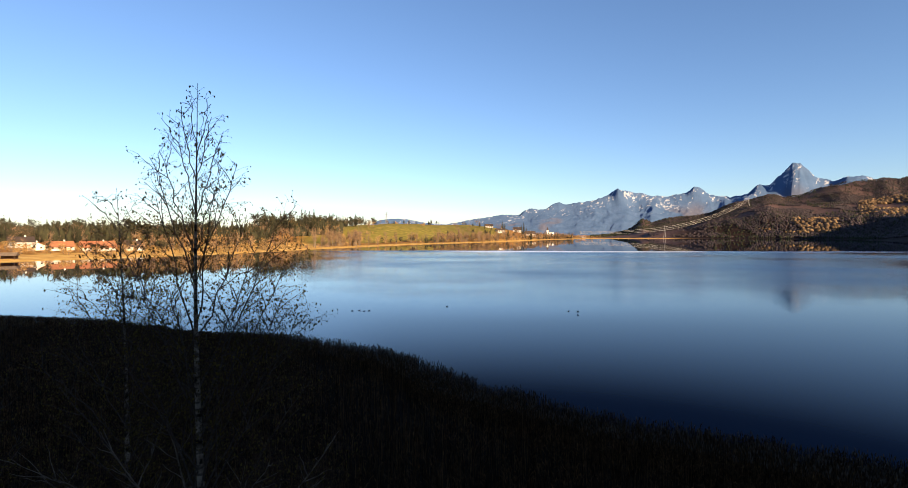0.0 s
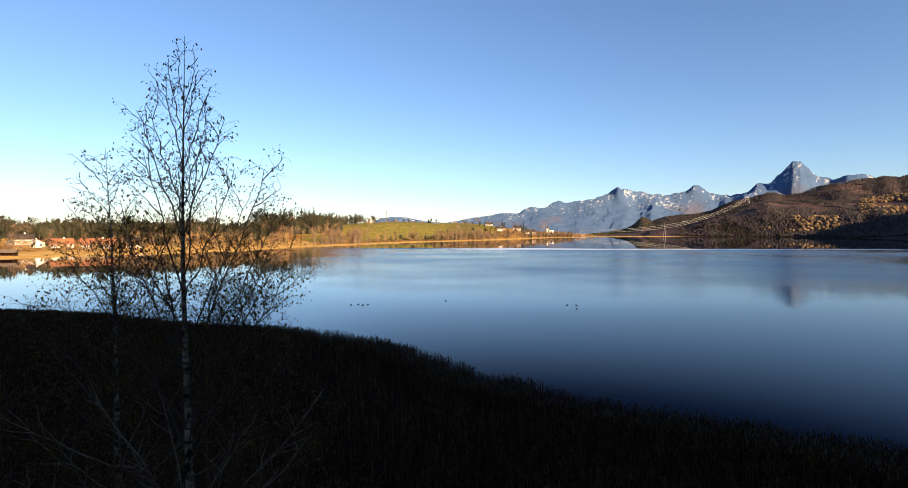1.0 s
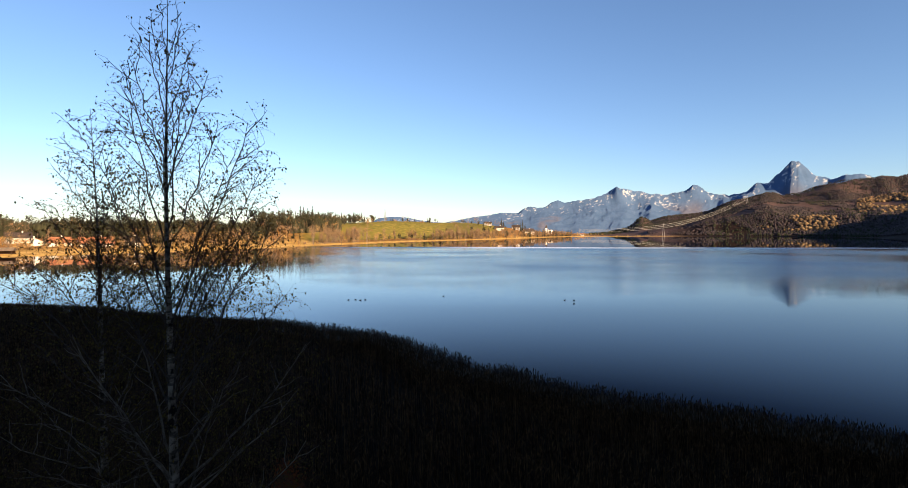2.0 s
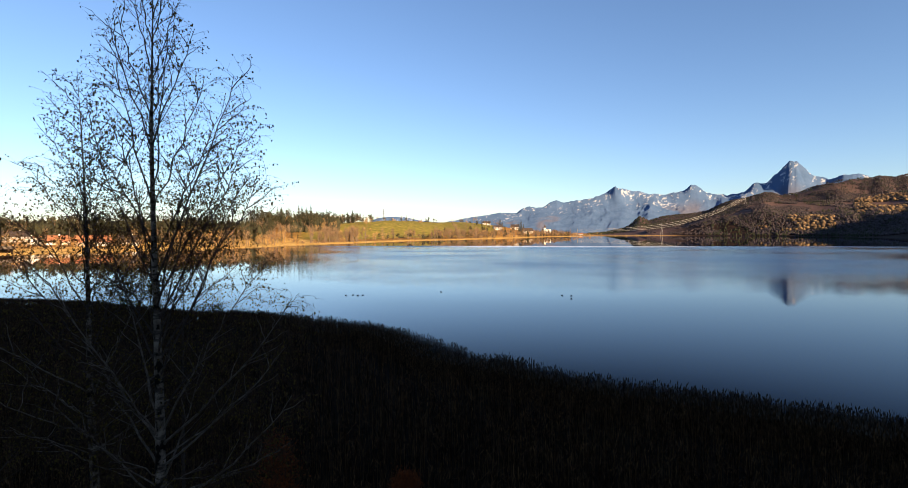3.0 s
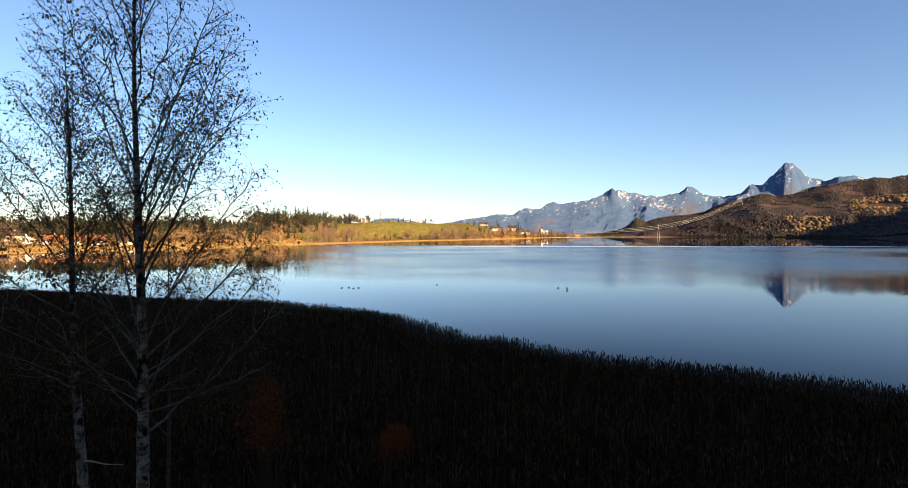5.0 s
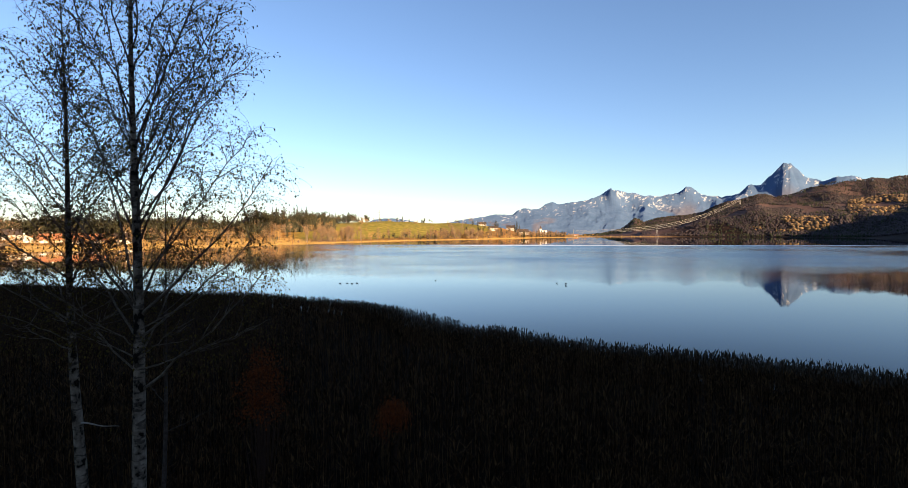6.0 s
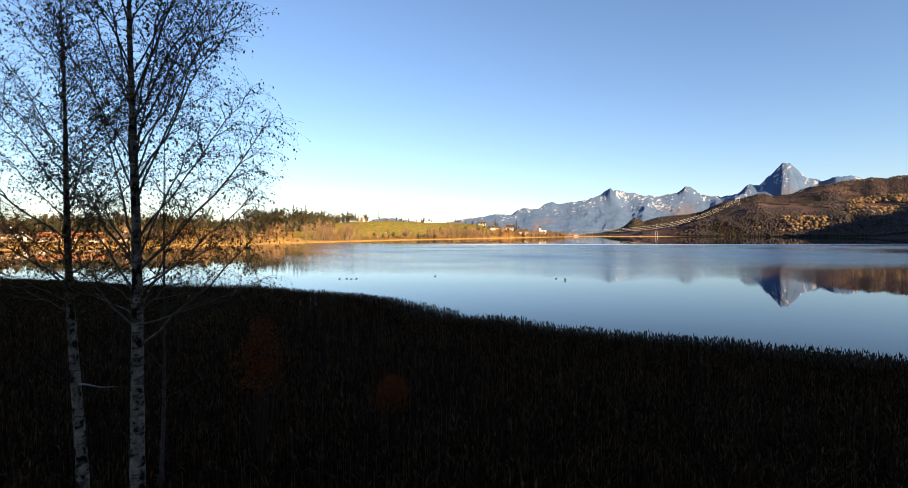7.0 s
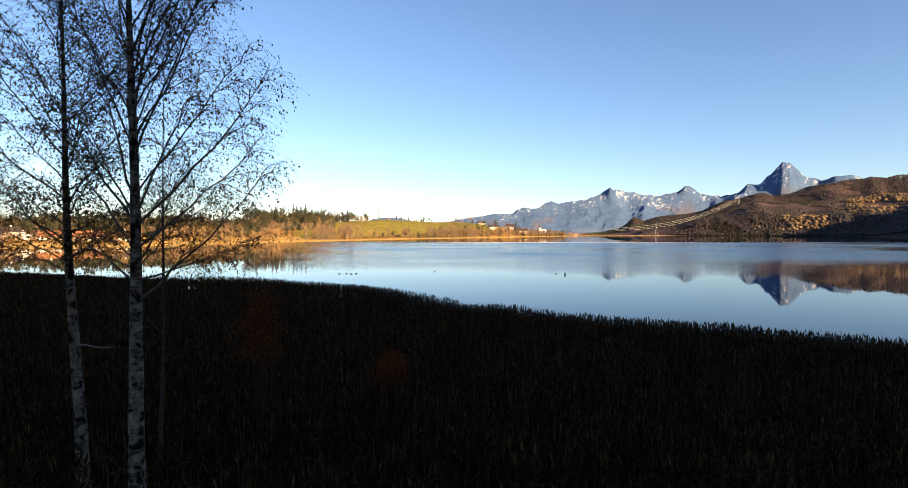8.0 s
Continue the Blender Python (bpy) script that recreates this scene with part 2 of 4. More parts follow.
M["gold"] = mottled("autumn_crown", [(0.25, (0.13, 0.068, 0.022)), (0.5, (0.33, 0.195, 0.060)), (0.8, (0.52, 0.36, 0.14))], 0.3, 0.9, island=0.5)
M["bare"] = mottled("bare_crown", [(0.3, (0.090, 0.055, 0.032)), (0.7, (0.29, 0.185, 0.098))], 0.3, 0.9, island=0.4)
# darker copy of the needles, the slope's shade put into the colour
M["shaded_needle"] = mottled("shaded_conifer", [(0.3, (0.008, 0.012, 0.006)), (0.7, (0.026, 0.030, 0.014))], 0.02, 0.95, island=0.4)
# bare crowns dimmed for the far hill, haze mauve in the colour
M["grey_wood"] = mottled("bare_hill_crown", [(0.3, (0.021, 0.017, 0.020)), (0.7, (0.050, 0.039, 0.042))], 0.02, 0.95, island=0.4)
M["wood"] = mottled("far_trunk", [(0.3, (0.07, 0.05, 0.035)), (0.7, (0.22, 0.17, 0.12))], 1.0, 0.9)
M["plaster"] = mottled("white_plaster", [(0.3, (0.46, 0.44, 0.41)), (0.7, (0.70, 0.68, 0.64))], 0.6, 0.9)
M["tile"] = mottled("red_roof_tiles", [(0.3, (0.20, 0.078, 0.036)), (0.7, (0.38, 0.165, 0.075))], 0.8, 0.85, 0.4)
M["slate"] = mottled("brown_roof", [(0.3, (0.030, 0.022, 0.019)), (0.7, (0.070, 0.052, 0.042))], 0.8, 0.8)
M["timber"] = mottled("dark_timber", [(0.3, (0.035, 0.020, 0.012)), (0.7, (0.095, 0.055, 0.030))], 1.2, 0.85, stretch=(1, 1, 5))
M["glass"] = nodes_of("window_glass", 0.08, 0.0, 0.6)[0]
M["glass"].node_tree.nodes["Principled BSDF"].inputs["Base Color"].default_value = (0.02, 0.025, 0.03, 1)
M["steel"] = mottled("galvanised_steel", [(0.3, (0.14, 0.145, 0.15)), (0.7, (0.25, 0.255, 0.26))], 0.5, 0.5)
M["wire"] = mottled("aluminium_cable", [(0.3, (0.26, 0.26, 0.26)), (0.7, (0.38, 0.38, 0.38))], 0.2, 0.5)
M["duck"] = mottled("dark_plumage", [(0.3, (0.012, 0.011, 0.010)), (0.7, (0.05, 0.045, 0.04))], 6.0, 0.7)
M["bill"] = mottled("pale_bill", [(0.3, (0.5, 0.45, 0.35)), (0.7, (0.6, 0.55, 0.45))], 6.0, 0.5)


# ---- mesh builders ----
class Geo:
    """Collects vertices and faces of one mesh."""

    def __init__(self):
        self.v, self.f, self.n = [], [], 0

    def add(self, verts, faces):
        verts = np.asarray(verts, float)
        self.v.append(verts)
        self.f.extend([tuple(i + self.n for i in f) for f in faces])
        self.n += len(verts)

    def tube(self, pts, radii, sides=5, cap=False):
        """A round tube along a line of points with a radius at each."""
        pts = np.asarray(pts, float)
        d = np.gradient(pts, axis=0)
        d /= np.linalg.norm(d, axis=1)[:, None] + 1e-9
        ref = np.where(np.abs(d[:, 2:3]) > 0.9, np.array([[1.0, 0, 0]]), np.array([[0, 0, 1.0]]))
        if np.abs(d[:, 2]).max() > 0.9:
            ref = np.tile([[1.0, 0.02, 0.0]], (len(pts), 1))
        u = np.cross(d, ref)
        u /= np.linalg.norm(u, axis=1)[:, None] + 1e-9
        w = np.cross(d, u)
        a = np.arange(sides) * 2 * math.pi / sides
        r = np.asarray(radii, float)[:, None, None]
        ring = pts[:, None] + r * (np.cos(a)[None, :, None] * u[:, None] + np.sin(a)[None, :, None] * w[:, None])
        faces = []
        for i in range(len(pts) - 1):
            for j in range(sides):
                k = (j + 1) % sides
                faces.append((i * sides + j, i * sides + k, (i + 1) * sides + k, (i + 1) * sides + j))
        if cap:
            faces.append(tuple(range(sides))[::-1])
            faces.append(tuple((len(pts) - 1) * sides + j for j in range(sides)))
        self.add(ring.reshape(-1, 3), faces)

    def box(self, x0, x1, y0, y1, z0, z1):
        v = [(x, y, z) for z in (z0, z1) for y in (y0, y1) for x in (x0, x1)]
        self.add(v, [(0, 2, 3, 1), (4, 5, 7, 6), (0, 1, 5, 4), (2, 6, 7, 3), (0, 4, 6, 2), (1, 3, 7, 5)])

    def mesh(self, name, material, smooth=False):
        me = bpy.data.meshes.new(name)
        me.from_pydata(np.concatenate(self.v).tolist(), [], self.f)
        me.materials.append(material)
        if smooth:
            me.shade_smooth()
        return me


def part(name, geo, material, parent, label="", smooth=False, kind=""):
    """Links what geo holds as one mesh under a thing or a part."""
    me = geo if isinstance(geo, bpy.types.Mesh) else geo.mesh(name, material, smooth)
    ob = new(name, me)
    ob.parent = parent
    return tagged(ob, label, kind=kind)


def big_mesh(name, verts, quads, material, smooth=True):
    """A mesh straight from arrays of vertices and of equal-sided faces."""
    me = bpy.data.meshes.new(name)
    k = quads.shape[1]
    me.vertices.add(len(verts))
    me.vertices.foreach_set("co", verts.astype(np.float32).ravel())
    me.loops.add(quads.size)
    me.loops.foreach_set("vertex_index", quads.astype(np.int32).ravel())
    me.polygons.add(len(quads))
    me.polygons.foreach_set("loop_start", np.arange(len(quads), dtype=np.int32) * k)
    me.update(calc_edges=True)
    me.materials.append(material)
    if smooth:
        me.shade_smooth()
    return me


def hashed(ix, iy, seed):
    h = np.sin(ix * 127.1 + iy * 311.7 + seed * 74.7) * 43758.5453
    return h - np.floor(h)


def value_noise(x, y, seed=0):
    ix, iy = np.floor(x), np.floor(y)
    fx, fy = x - ix, y - iy
    fx, fy = fx * fx * (3 - 2 * fx), fy * fy * (3 - 2 * fy)
    a, b = hashed(ix, iy, seed), hashed(ix + 1, iy, seed)
    c, d = hashed(ix, iy + 1, seed), hashed(ix + 1, iy + 1, seed)
    return (a * (1 - fx) + b * fx) * (1 - fy) + (c * (1 - fx) + d * fx) * fy


def fbm(x, y, octaves=4, seed=0, ridged=False):
    total, amp, norm = 0.0, 1.0, 0.0
    for o in range(octaves):
        n = value_noise(x * 2 ** o + 17.3 * o, y * 2 ** o - 9.1 * o, seed + o)
        n = 1 - np.abs(2 * n - 1) if ridged else n
        total, norm, amp = total + amp * n, norm + amp, amp * 0.5
    return total / norm


def smooth(a, b, x):
    t = np.clip((x - a) / (b - a), 0, 1)
    return t * t * (3 - 2 * t)


# ---- the lie of the land ----
# the lake's outline in plan, metres
LAKE = np.array([(-140, 100), (-88, 92), (-64, 87), (-43, 77), (-23, 69.5), (-10, 62.6), (1, 47.3), (12, 38), (28, 29.6), (60, 18), (150, -15), (260, 60), (420, 300), (640, 600), (860, 920),
                 (1010, 1280), (900, 1430), (700, 1510), (440, 1470), (290, 1300), (105, 950), (-60, 690), (-148, 500), (-178, 400), (-225, 325), (-262, 280), (-400, 215), (-360, 130)], float)


def shore(x, y):
    """Distance to the lake's edge: positive on land, negative in the water."""
    best = np.full(np.shape(x), 1e9)
    inside = np.zeros(np.shape(x), bool)
    for (x0, y0), (x1, y1) in zip(LAKE, np.roll(LAKE, -1, 0)):
        dx, dy = x1 - x0, y1 - y0
        t = np.clip(((x - x0) * dx + (y - y0) * dy) / (dx * dx + dy * dy), 0, 1)
        best = np.minimum(best, np.hypot(x - x0 - t * dx, y - y0 - t * dy))
        inside ^= ((y0 > y) != (y1 > y)) & (x < dx * (y - y0) / (dy + 1e-12) + x0)
    return np.where(inside, -best, best)


def ridge(x, y, ax, ay, ah, bx, by, bh, width):
    """A ridge from a to b with crest heights ah and bh, falling off over the width."""
    dx, dy = bx - ax, by - ay
    t = np.clip(((x - ax) * dx + (y - ay) * dy) / (dx * dx + dy * dy), 0, 1)
    d = np.hypot(x - ax - t * dx, y - ay - t * dy)
    return (ah + t * (bh - ah)) * np.clip(1 - d / width, 0, 1) ** 1.15


# skylines of the right-hand hills: bearing as a tangent, height in metres
FAR_HILL = [(0.30, 12), (0.356, 31), (0.37, 57), (0.385, 94), (0.395, 89), (0.406, 73), (0.435, 96), (0.501, 115), (0.525, 128), (0.554, 166), (0.578, 189), (0.602, 198), (0.643, 232), (0.661, 230), (0.676, 212),
            (0.703, 224), (0.762, 275), (0.792, 295), (0.864, 311), (0.881, 324), (0.911, 317), (0.931, 330), (1.05, 360)]
NEAR_HILL = [(0.39, 4), (0.412, 23), (0.447, 32), (0.483, 44), (0.53, 80), (0.578, 106), (0.614, 130), (0.643, 142), (0.667, 135), (0.733, 137), (0.816, 142), (0.852, 149), (0.887, 161), (0.931, 177), (1.05, 205)]


def hills(x, y):
    """Two wooded ridges, one behind the other, with gullies down their flanks."""
    u = x / np.maximum(y, 1.0)
    gully = fbm(u * 11 + y / 900, y / 800, 3, 23, True)
    far = np.interp(u, *zip(*FAR_HILL))
    d = np.clip((2700 - y) / 950, -1, 1)
    far = far * np.where(d > 0, (1 - np.abs(d)) ** 1.1, 1 - np.abs(d)) - 46 * np.clip(far / 200, 0, 1) * (1 - gully) * smooth(0.02, 0.35, d)
    near = np.interp(u, *zip(*NEAR_HILL))
    d = np.clip(np.where(y < 2000, (2000 - y) / 1000, (y - 2000) / 420), 0, 1)
    near = near * (1 - d) ** 1.05 - 20 * np.clip(near / 120, 0, 1) * (1 - gully) * smooth(0.02, 0.35, d)
    return np.maximum(np.maximum(far, near), 0) * (y > 1) * smooth(0.28, 0.36, u)


def height(x, y):
    x, y = np.asarray(x, float), np.asarray(y, float)
    s = shore(x, y) + 9 * (fbm(x / 45, y / 45, 3, 5) - 0.5) * smooth(60, 200, y)
    land = smooth(0, 260, s)
    h = np.where(s < 0, np.maximum(-4, s * 0.12), np.minimum(s * 0.12, 0.9))
    # meadow hill over the north shore, lower by the hamlet on its west side
    north = 27 * smooth(-430, -120, x) * smooth(700, 150, x - 0.25 * y) + 9
    bearing = np.degrees(np.arctan2(x, y))
    h += np.where((bearing < 13) & (y > 100) & (s > 0), north * smooth(18, 260 - 165 * smooth(-1, 6, bearing), s) * smooth(15.5, 0, bearing), 0)
    # the long slope on the far right
    hill = hills(x, y)
    h = np.where(s > 0, np.maximum(h, land * hill), h)
    # an unseen ridge behind and right, shaped to shade the near bank and right slope
    back = np.maximum(ridge(x, y, 300, -330, 165, 900, 100, 190, 330), np.maximum(ridge(x, y, 900, 100, 200, 1600, 700, 258, 430), ridge(x, y, 1600, 700, 258, 2300, 1350, 296, 460))) * smooth(30, -60, y - 0.9 * x)
    back = np.maximum(back, ridge(x, y, -100, -600, 190, 300, -330, 170, 300))
    h = np.where(s > 0, np.maximum(h, smooth(5, 130, s) * back), h)
    wild = fbm(x / 160, y / 160, 4, 2) - 0.5
    return h + smooth(10, 200, s) * wild * (6 + np.where((y > 900) & (x > 0.28 * y), 0.03, 0.22) * np.maximum(h, 0))


def polar_grid(bearings, radii, z_of):
    b, r = np.meshgrid(np.radians(bearings), radii, indexing="ij")
    x, y = r * np.sin(b), r * np.cos(b)
    verts = np.stack([x, y, z_of(x, y)], -1).reshape(-1, 3)
    nb, nr = len(bearings), len(radii)
    i, j = np.meshgrid(np.arange(nb - 1), np.arange(nr - 1), indexing="ij")
    a = (i * nr + j).ravel()
    return verts, np.stack([a, a + nr, a + nr + 1, a + 1], 1)


bearings = np.concatenate([np.arange(-50, 50, 0.25), np.arange(50, 310.01, 2.5)])
radii = np.concatenate([[0.05], np.geomspace(2, 1200, 200), np.linspace(1212, 3000, 130), np.geomspace(3040, 4800, 14)])
v, q = polar_grid(bearings, radii, height)
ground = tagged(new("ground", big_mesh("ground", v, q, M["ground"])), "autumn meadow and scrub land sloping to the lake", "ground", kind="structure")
gx, gy = v[:, 0], v[:, 1]
gs, gb = shore(gx, gy), np.degrees(np.arctan2(gx, gy))
wob = fbm(gx / 60, gy / 60, 3, 77) - 0.5
meadow = smooth(-19, -16, gb + 4 * wob) * smooth(7, 4, gb) * smooth(48, 62, gs + 30 * wob) * (gy > 300)
meadow = np.maximum(meadow, smooth(0.56, 0.62, fbm(gx / 330, gy / 140, 3, 50)) * (gb > 15) * (gy > 900))
strip = smooth(34, 18, gs + 26 * wob - 30 * smooth(-30, -36, gb) - 48 * smooth(-35, -31, gb) * smooth(-13, -19, gb)) * (gy > 150) * smooth(28, 25, gb)
# the bearing term of bank darkens the right slope in place of shadow
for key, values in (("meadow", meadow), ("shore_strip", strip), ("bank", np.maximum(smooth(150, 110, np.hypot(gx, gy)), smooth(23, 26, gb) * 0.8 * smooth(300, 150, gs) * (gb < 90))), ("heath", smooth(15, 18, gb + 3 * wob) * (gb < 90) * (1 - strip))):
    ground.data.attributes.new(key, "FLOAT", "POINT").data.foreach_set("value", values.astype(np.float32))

v, q = polar_grid(np.arange(-60, 120.1, 2.0), np.concatenate([[1], np.geomspace(10, 2300, 60)]), lambda x, y: 0 * x)
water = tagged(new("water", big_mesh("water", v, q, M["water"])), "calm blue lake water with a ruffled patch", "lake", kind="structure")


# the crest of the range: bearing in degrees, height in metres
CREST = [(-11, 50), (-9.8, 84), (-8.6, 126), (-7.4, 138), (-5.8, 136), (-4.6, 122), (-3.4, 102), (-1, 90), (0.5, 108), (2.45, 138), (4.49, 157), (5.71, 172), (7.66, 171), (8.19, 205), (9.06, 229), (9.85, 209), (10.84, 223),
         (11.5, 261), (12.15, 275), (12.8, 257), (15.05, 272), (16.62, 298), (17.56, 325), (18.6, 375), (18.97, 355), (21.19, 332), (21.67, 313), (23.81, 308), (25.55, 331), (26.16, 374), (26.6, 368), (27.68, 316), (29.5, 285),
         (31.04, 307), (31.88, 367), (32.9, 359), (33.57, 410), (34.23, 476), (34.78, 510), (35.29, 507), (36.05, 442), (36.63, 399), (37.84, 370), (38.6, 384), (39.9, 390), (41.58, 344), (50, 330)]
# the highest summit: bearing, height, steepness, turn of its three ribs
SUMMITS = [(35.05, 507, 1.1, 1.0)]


def range_line(b):
    return 4150 + 90 * (fbm(b * 0.33, 0 * b, 2, 14) - 0.5) * 2


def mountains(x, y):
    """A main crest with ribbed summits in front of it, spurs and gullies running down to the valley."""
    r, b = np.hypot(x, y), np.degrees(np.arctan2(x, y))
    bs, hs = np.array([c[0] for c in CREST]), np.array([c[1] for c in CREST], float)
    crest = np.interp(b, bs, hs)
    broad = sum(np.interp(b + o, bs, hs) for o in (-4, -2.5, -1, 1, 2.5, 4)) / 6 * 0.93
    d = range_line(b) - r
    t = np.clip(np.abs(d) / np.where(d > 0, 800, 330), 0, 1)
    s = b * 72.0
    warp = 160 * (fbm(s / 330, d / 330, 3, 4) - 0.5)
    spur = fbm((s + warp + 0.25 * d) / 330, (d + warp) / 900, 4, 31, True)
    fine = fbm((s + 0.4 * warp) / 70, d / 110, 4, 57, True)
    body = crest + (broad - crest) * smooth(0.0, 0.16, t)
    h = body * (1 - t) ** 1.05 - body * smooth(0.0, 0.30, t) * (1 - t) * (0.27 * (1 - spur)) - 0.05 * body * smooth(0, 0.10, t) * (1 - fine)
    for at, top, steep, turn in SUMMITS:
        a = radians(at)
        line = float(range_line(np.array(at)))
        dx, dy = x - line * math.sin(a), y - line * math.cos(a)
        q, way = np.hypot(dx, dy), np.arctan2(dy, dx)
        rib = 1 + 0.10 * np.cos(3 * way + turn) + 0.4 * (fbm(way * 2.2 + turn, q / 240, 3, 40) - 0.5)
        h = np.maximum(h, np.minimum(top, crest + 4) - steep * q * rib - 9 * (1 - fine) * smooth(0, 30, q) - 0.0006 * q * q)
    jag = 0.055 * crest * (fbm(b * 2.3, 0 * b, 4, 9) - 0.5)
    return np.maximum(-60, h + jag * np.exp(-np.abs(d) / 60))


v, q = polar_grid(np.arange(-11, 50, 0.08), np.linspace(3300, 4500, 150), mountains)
range_ob = tagged(new("mountain_range", big_mesh("mountain_range", v, q, M["mountain"])), "distant haze-blue limestone mountain range with forested flanks", "mountain", kind="structure")
mb = np.degrees(np.arctan2(v[:, 0], v[:, 1]))
md, mz = range_line(mb) - np.hypot(v[:, 0], v[:, 1]), v[:, 2]
streak = fbm(mb * 72 / 17 + md / 120, md / 34, 3, 88)
crag = fbm(mb * 72 / 230, md / 230, 3, 91)
share = mz / np.interp(mb, [c[0] for c in CREST], [c[1] for c in CREST])
cliffs = smooth(0.42, 0.75, share) * smooth(0.635, 0.715, streak + 0.50 * (crag - 0.5) + 0.10 * smooth(0.55, 0.95, share) - 0.06 + 0.11 * np.exp(-((mb - 35.2) / 1.0) ** 2) * smooth(250, 420, mz))
russet = smooth(0.50, 0.62, fbm(mb * 72 / 260, md / 330, 4, 19)) * smooth(0.78, 0.45, share)
for key, values in (("cliffs", cliffs), ("russet", russet)):
    range_ob.data.attributes.new(key, "FLOAT", "POINT").data.foreach_set("value", values.astype(np.float32))


def empty(name, x, y, z=None, turn=0.0, scale=1.0):
    """The base of a thing, on the ground unless a height is given."""
    ob = new(name)
    ob.matrix_basis = Matrix.LocRotScale((x, y, float(height(x, y)) if z is None else z), Euler((0, 0, radians(turn))), (scale,) * 3)
    return ob


# ---- far trees ----
def spruce(rng, name, x, y, tall, z=None):
    """A spruce: a tapered stem and drooping, ragged tiers of boughs."""
    ob = empty(name, x, y, z)
    stem = Geo()
    stem.tube([(0, 0, -0.5), (0, 0, tall * 0.5), (0, 0, tall * 0.97)], [tall * 0.016, tall * 0.010, 0.02], 5)
    part("trunk", stem, M["wood"], ob)
    crown = Geo()
    tiers, n = 13, 9
    for i in range(tiers):
        f = i / (tiers - 1)
        top = tall * (0.16 + 0.84 * f ** 0.9)
        wide = tall * 0.21 * (1 - f) ** 0.8 * rng.uniform(0.75, 1.2) + 0.12
        drop = tall * 0.11 * (1.05 - 0.5 * f)
        pts = [(0, 0, top)]
        for k in range(2 * n):
            a = math.pi * (k + rng.uniform(-0.3, 0.3)) / n
            r = wide * (rng.uniform(0.75, 1.15) if k % 2 else rng.uniform(0.3, 0.55))
            pts.append((r * math.cos(a), r * math.sin(a), top - drop * (rng.uniform(0.8, 1.15) if k % 2 else 0.6)))
        crown.add(pts, [(0, 1 + k, 1 + (k + 1) % (2 * n)) for k in range(2 * n)])
    part("crown", crown, M["needle"], ob)
    return ob


def broadleaf(rng, name, x, y, tall, material, fill=220, spread=0.30, z=None, clump=1.0):
    """A leafless or thinly leaved tree: stem, forking limbs and a ragged crown of small clumps."""
    ob = empty(name, x, y, z)
    stem, crown = Geo(), Geo()
    stem.tube([(0, 0, -0.5), (0.02 * tall, 0, tall * 0.35), (0, 0.01 * tall, tall * 0.7), (0.01 * tall, 0, tall * 0.95)], [tall * 0.016, tall * 0.012, tall * 0.007, 0.02], 5)
    ends = []
    for i in range(11):
        z0 = tall * rng.uniform(0.25, 0.7)
        a, out = rng.uniform(0, 6.28), tall * spread * rng.uniform(0.5, 1.0)
        z1 = min(tall * 0.97, z0 + tall * rng.uniform(0.16, 0.32))
        end = np.array((out * math.cos(a), out * math.sin(a), z1))
        mid = np.array((end[0] * 0.55, end[1] * 0.55, z0 + (z1 - z0) * 0.4))
        stem.tube([(0, 0, z0), mid, end], [tall * 0.006, tall * 0.004, 0.03], 4)
        ends += [end, mid, (mid + end) / 2]
    ends += [np.array((0, 0, tall * f)) for f in (0.75, 0.85, 0.95)]
    for i in range(fill):
        c = ends[rng.randrange(len(ends))] + np.array([rng.gauss(0, tall * 0.055) for _ in range(3)])
        c[2] = max(c[2], tall * 0.16)
        s = tall * rng.uniform(0.012, 0.034) * clump
        d = np.array([[rng.uniform(-1, 1) for _ in range(3)] for _ in range(3)]) * s
        crown.add([c + d[0], c + d[1], c + d[2], c - d[0] * 0.8], [(0, 1, 2), (1, 3, 2)])
    part("trunk", stem, M["wood"], ob)
    part("crown", crown, material, ob)
    return ob


def bush(rng, name, x, y, tall, material, z=None):
    """A low shrub: splayed stems under an uneven crown of small clumps."""
    ob = empty(name, x, y, z)
    stem, crown = Geo(), Geo()
    for i in range(7):
        a, out = rng.uniform(0, 6.28), tall * rng.uniform(0.2, 0.5)
        stem.tube([(0, 0, -0.2), (out * 0.4 * math.cos(a), out * 0.4 * math.sin(a), tall * 0.5), (out * math.cos(a), out * math.sin(a), tall * 0.9)], [tall * 0.02, tall * 0.014, 0.01], 4)
    for i in range(260):
        a, q, up = rng.uniform(0, 6.28), rng.uniform(0, 1) ** 0.5, rng.uniform(0.1, 1)
        r = tall * 0.55 * q * (1.1 - up * 0.6)
        c = np.array((r * math.cos(a), r * math.sin(a), tall * up))
        d = np.array([[rng.uniform(-1, 1) for _ in range(3)] for _ in range(3)]) * tall * 0.055
        crown.add([c + d[0], c + d[1], c + d[2], c - d[0]], [(0, 1, 2), (1, 3, 2)])
    part("trunk", stem, M["wood"], ob)
    part("crown", crown, material, ob)
    return ob


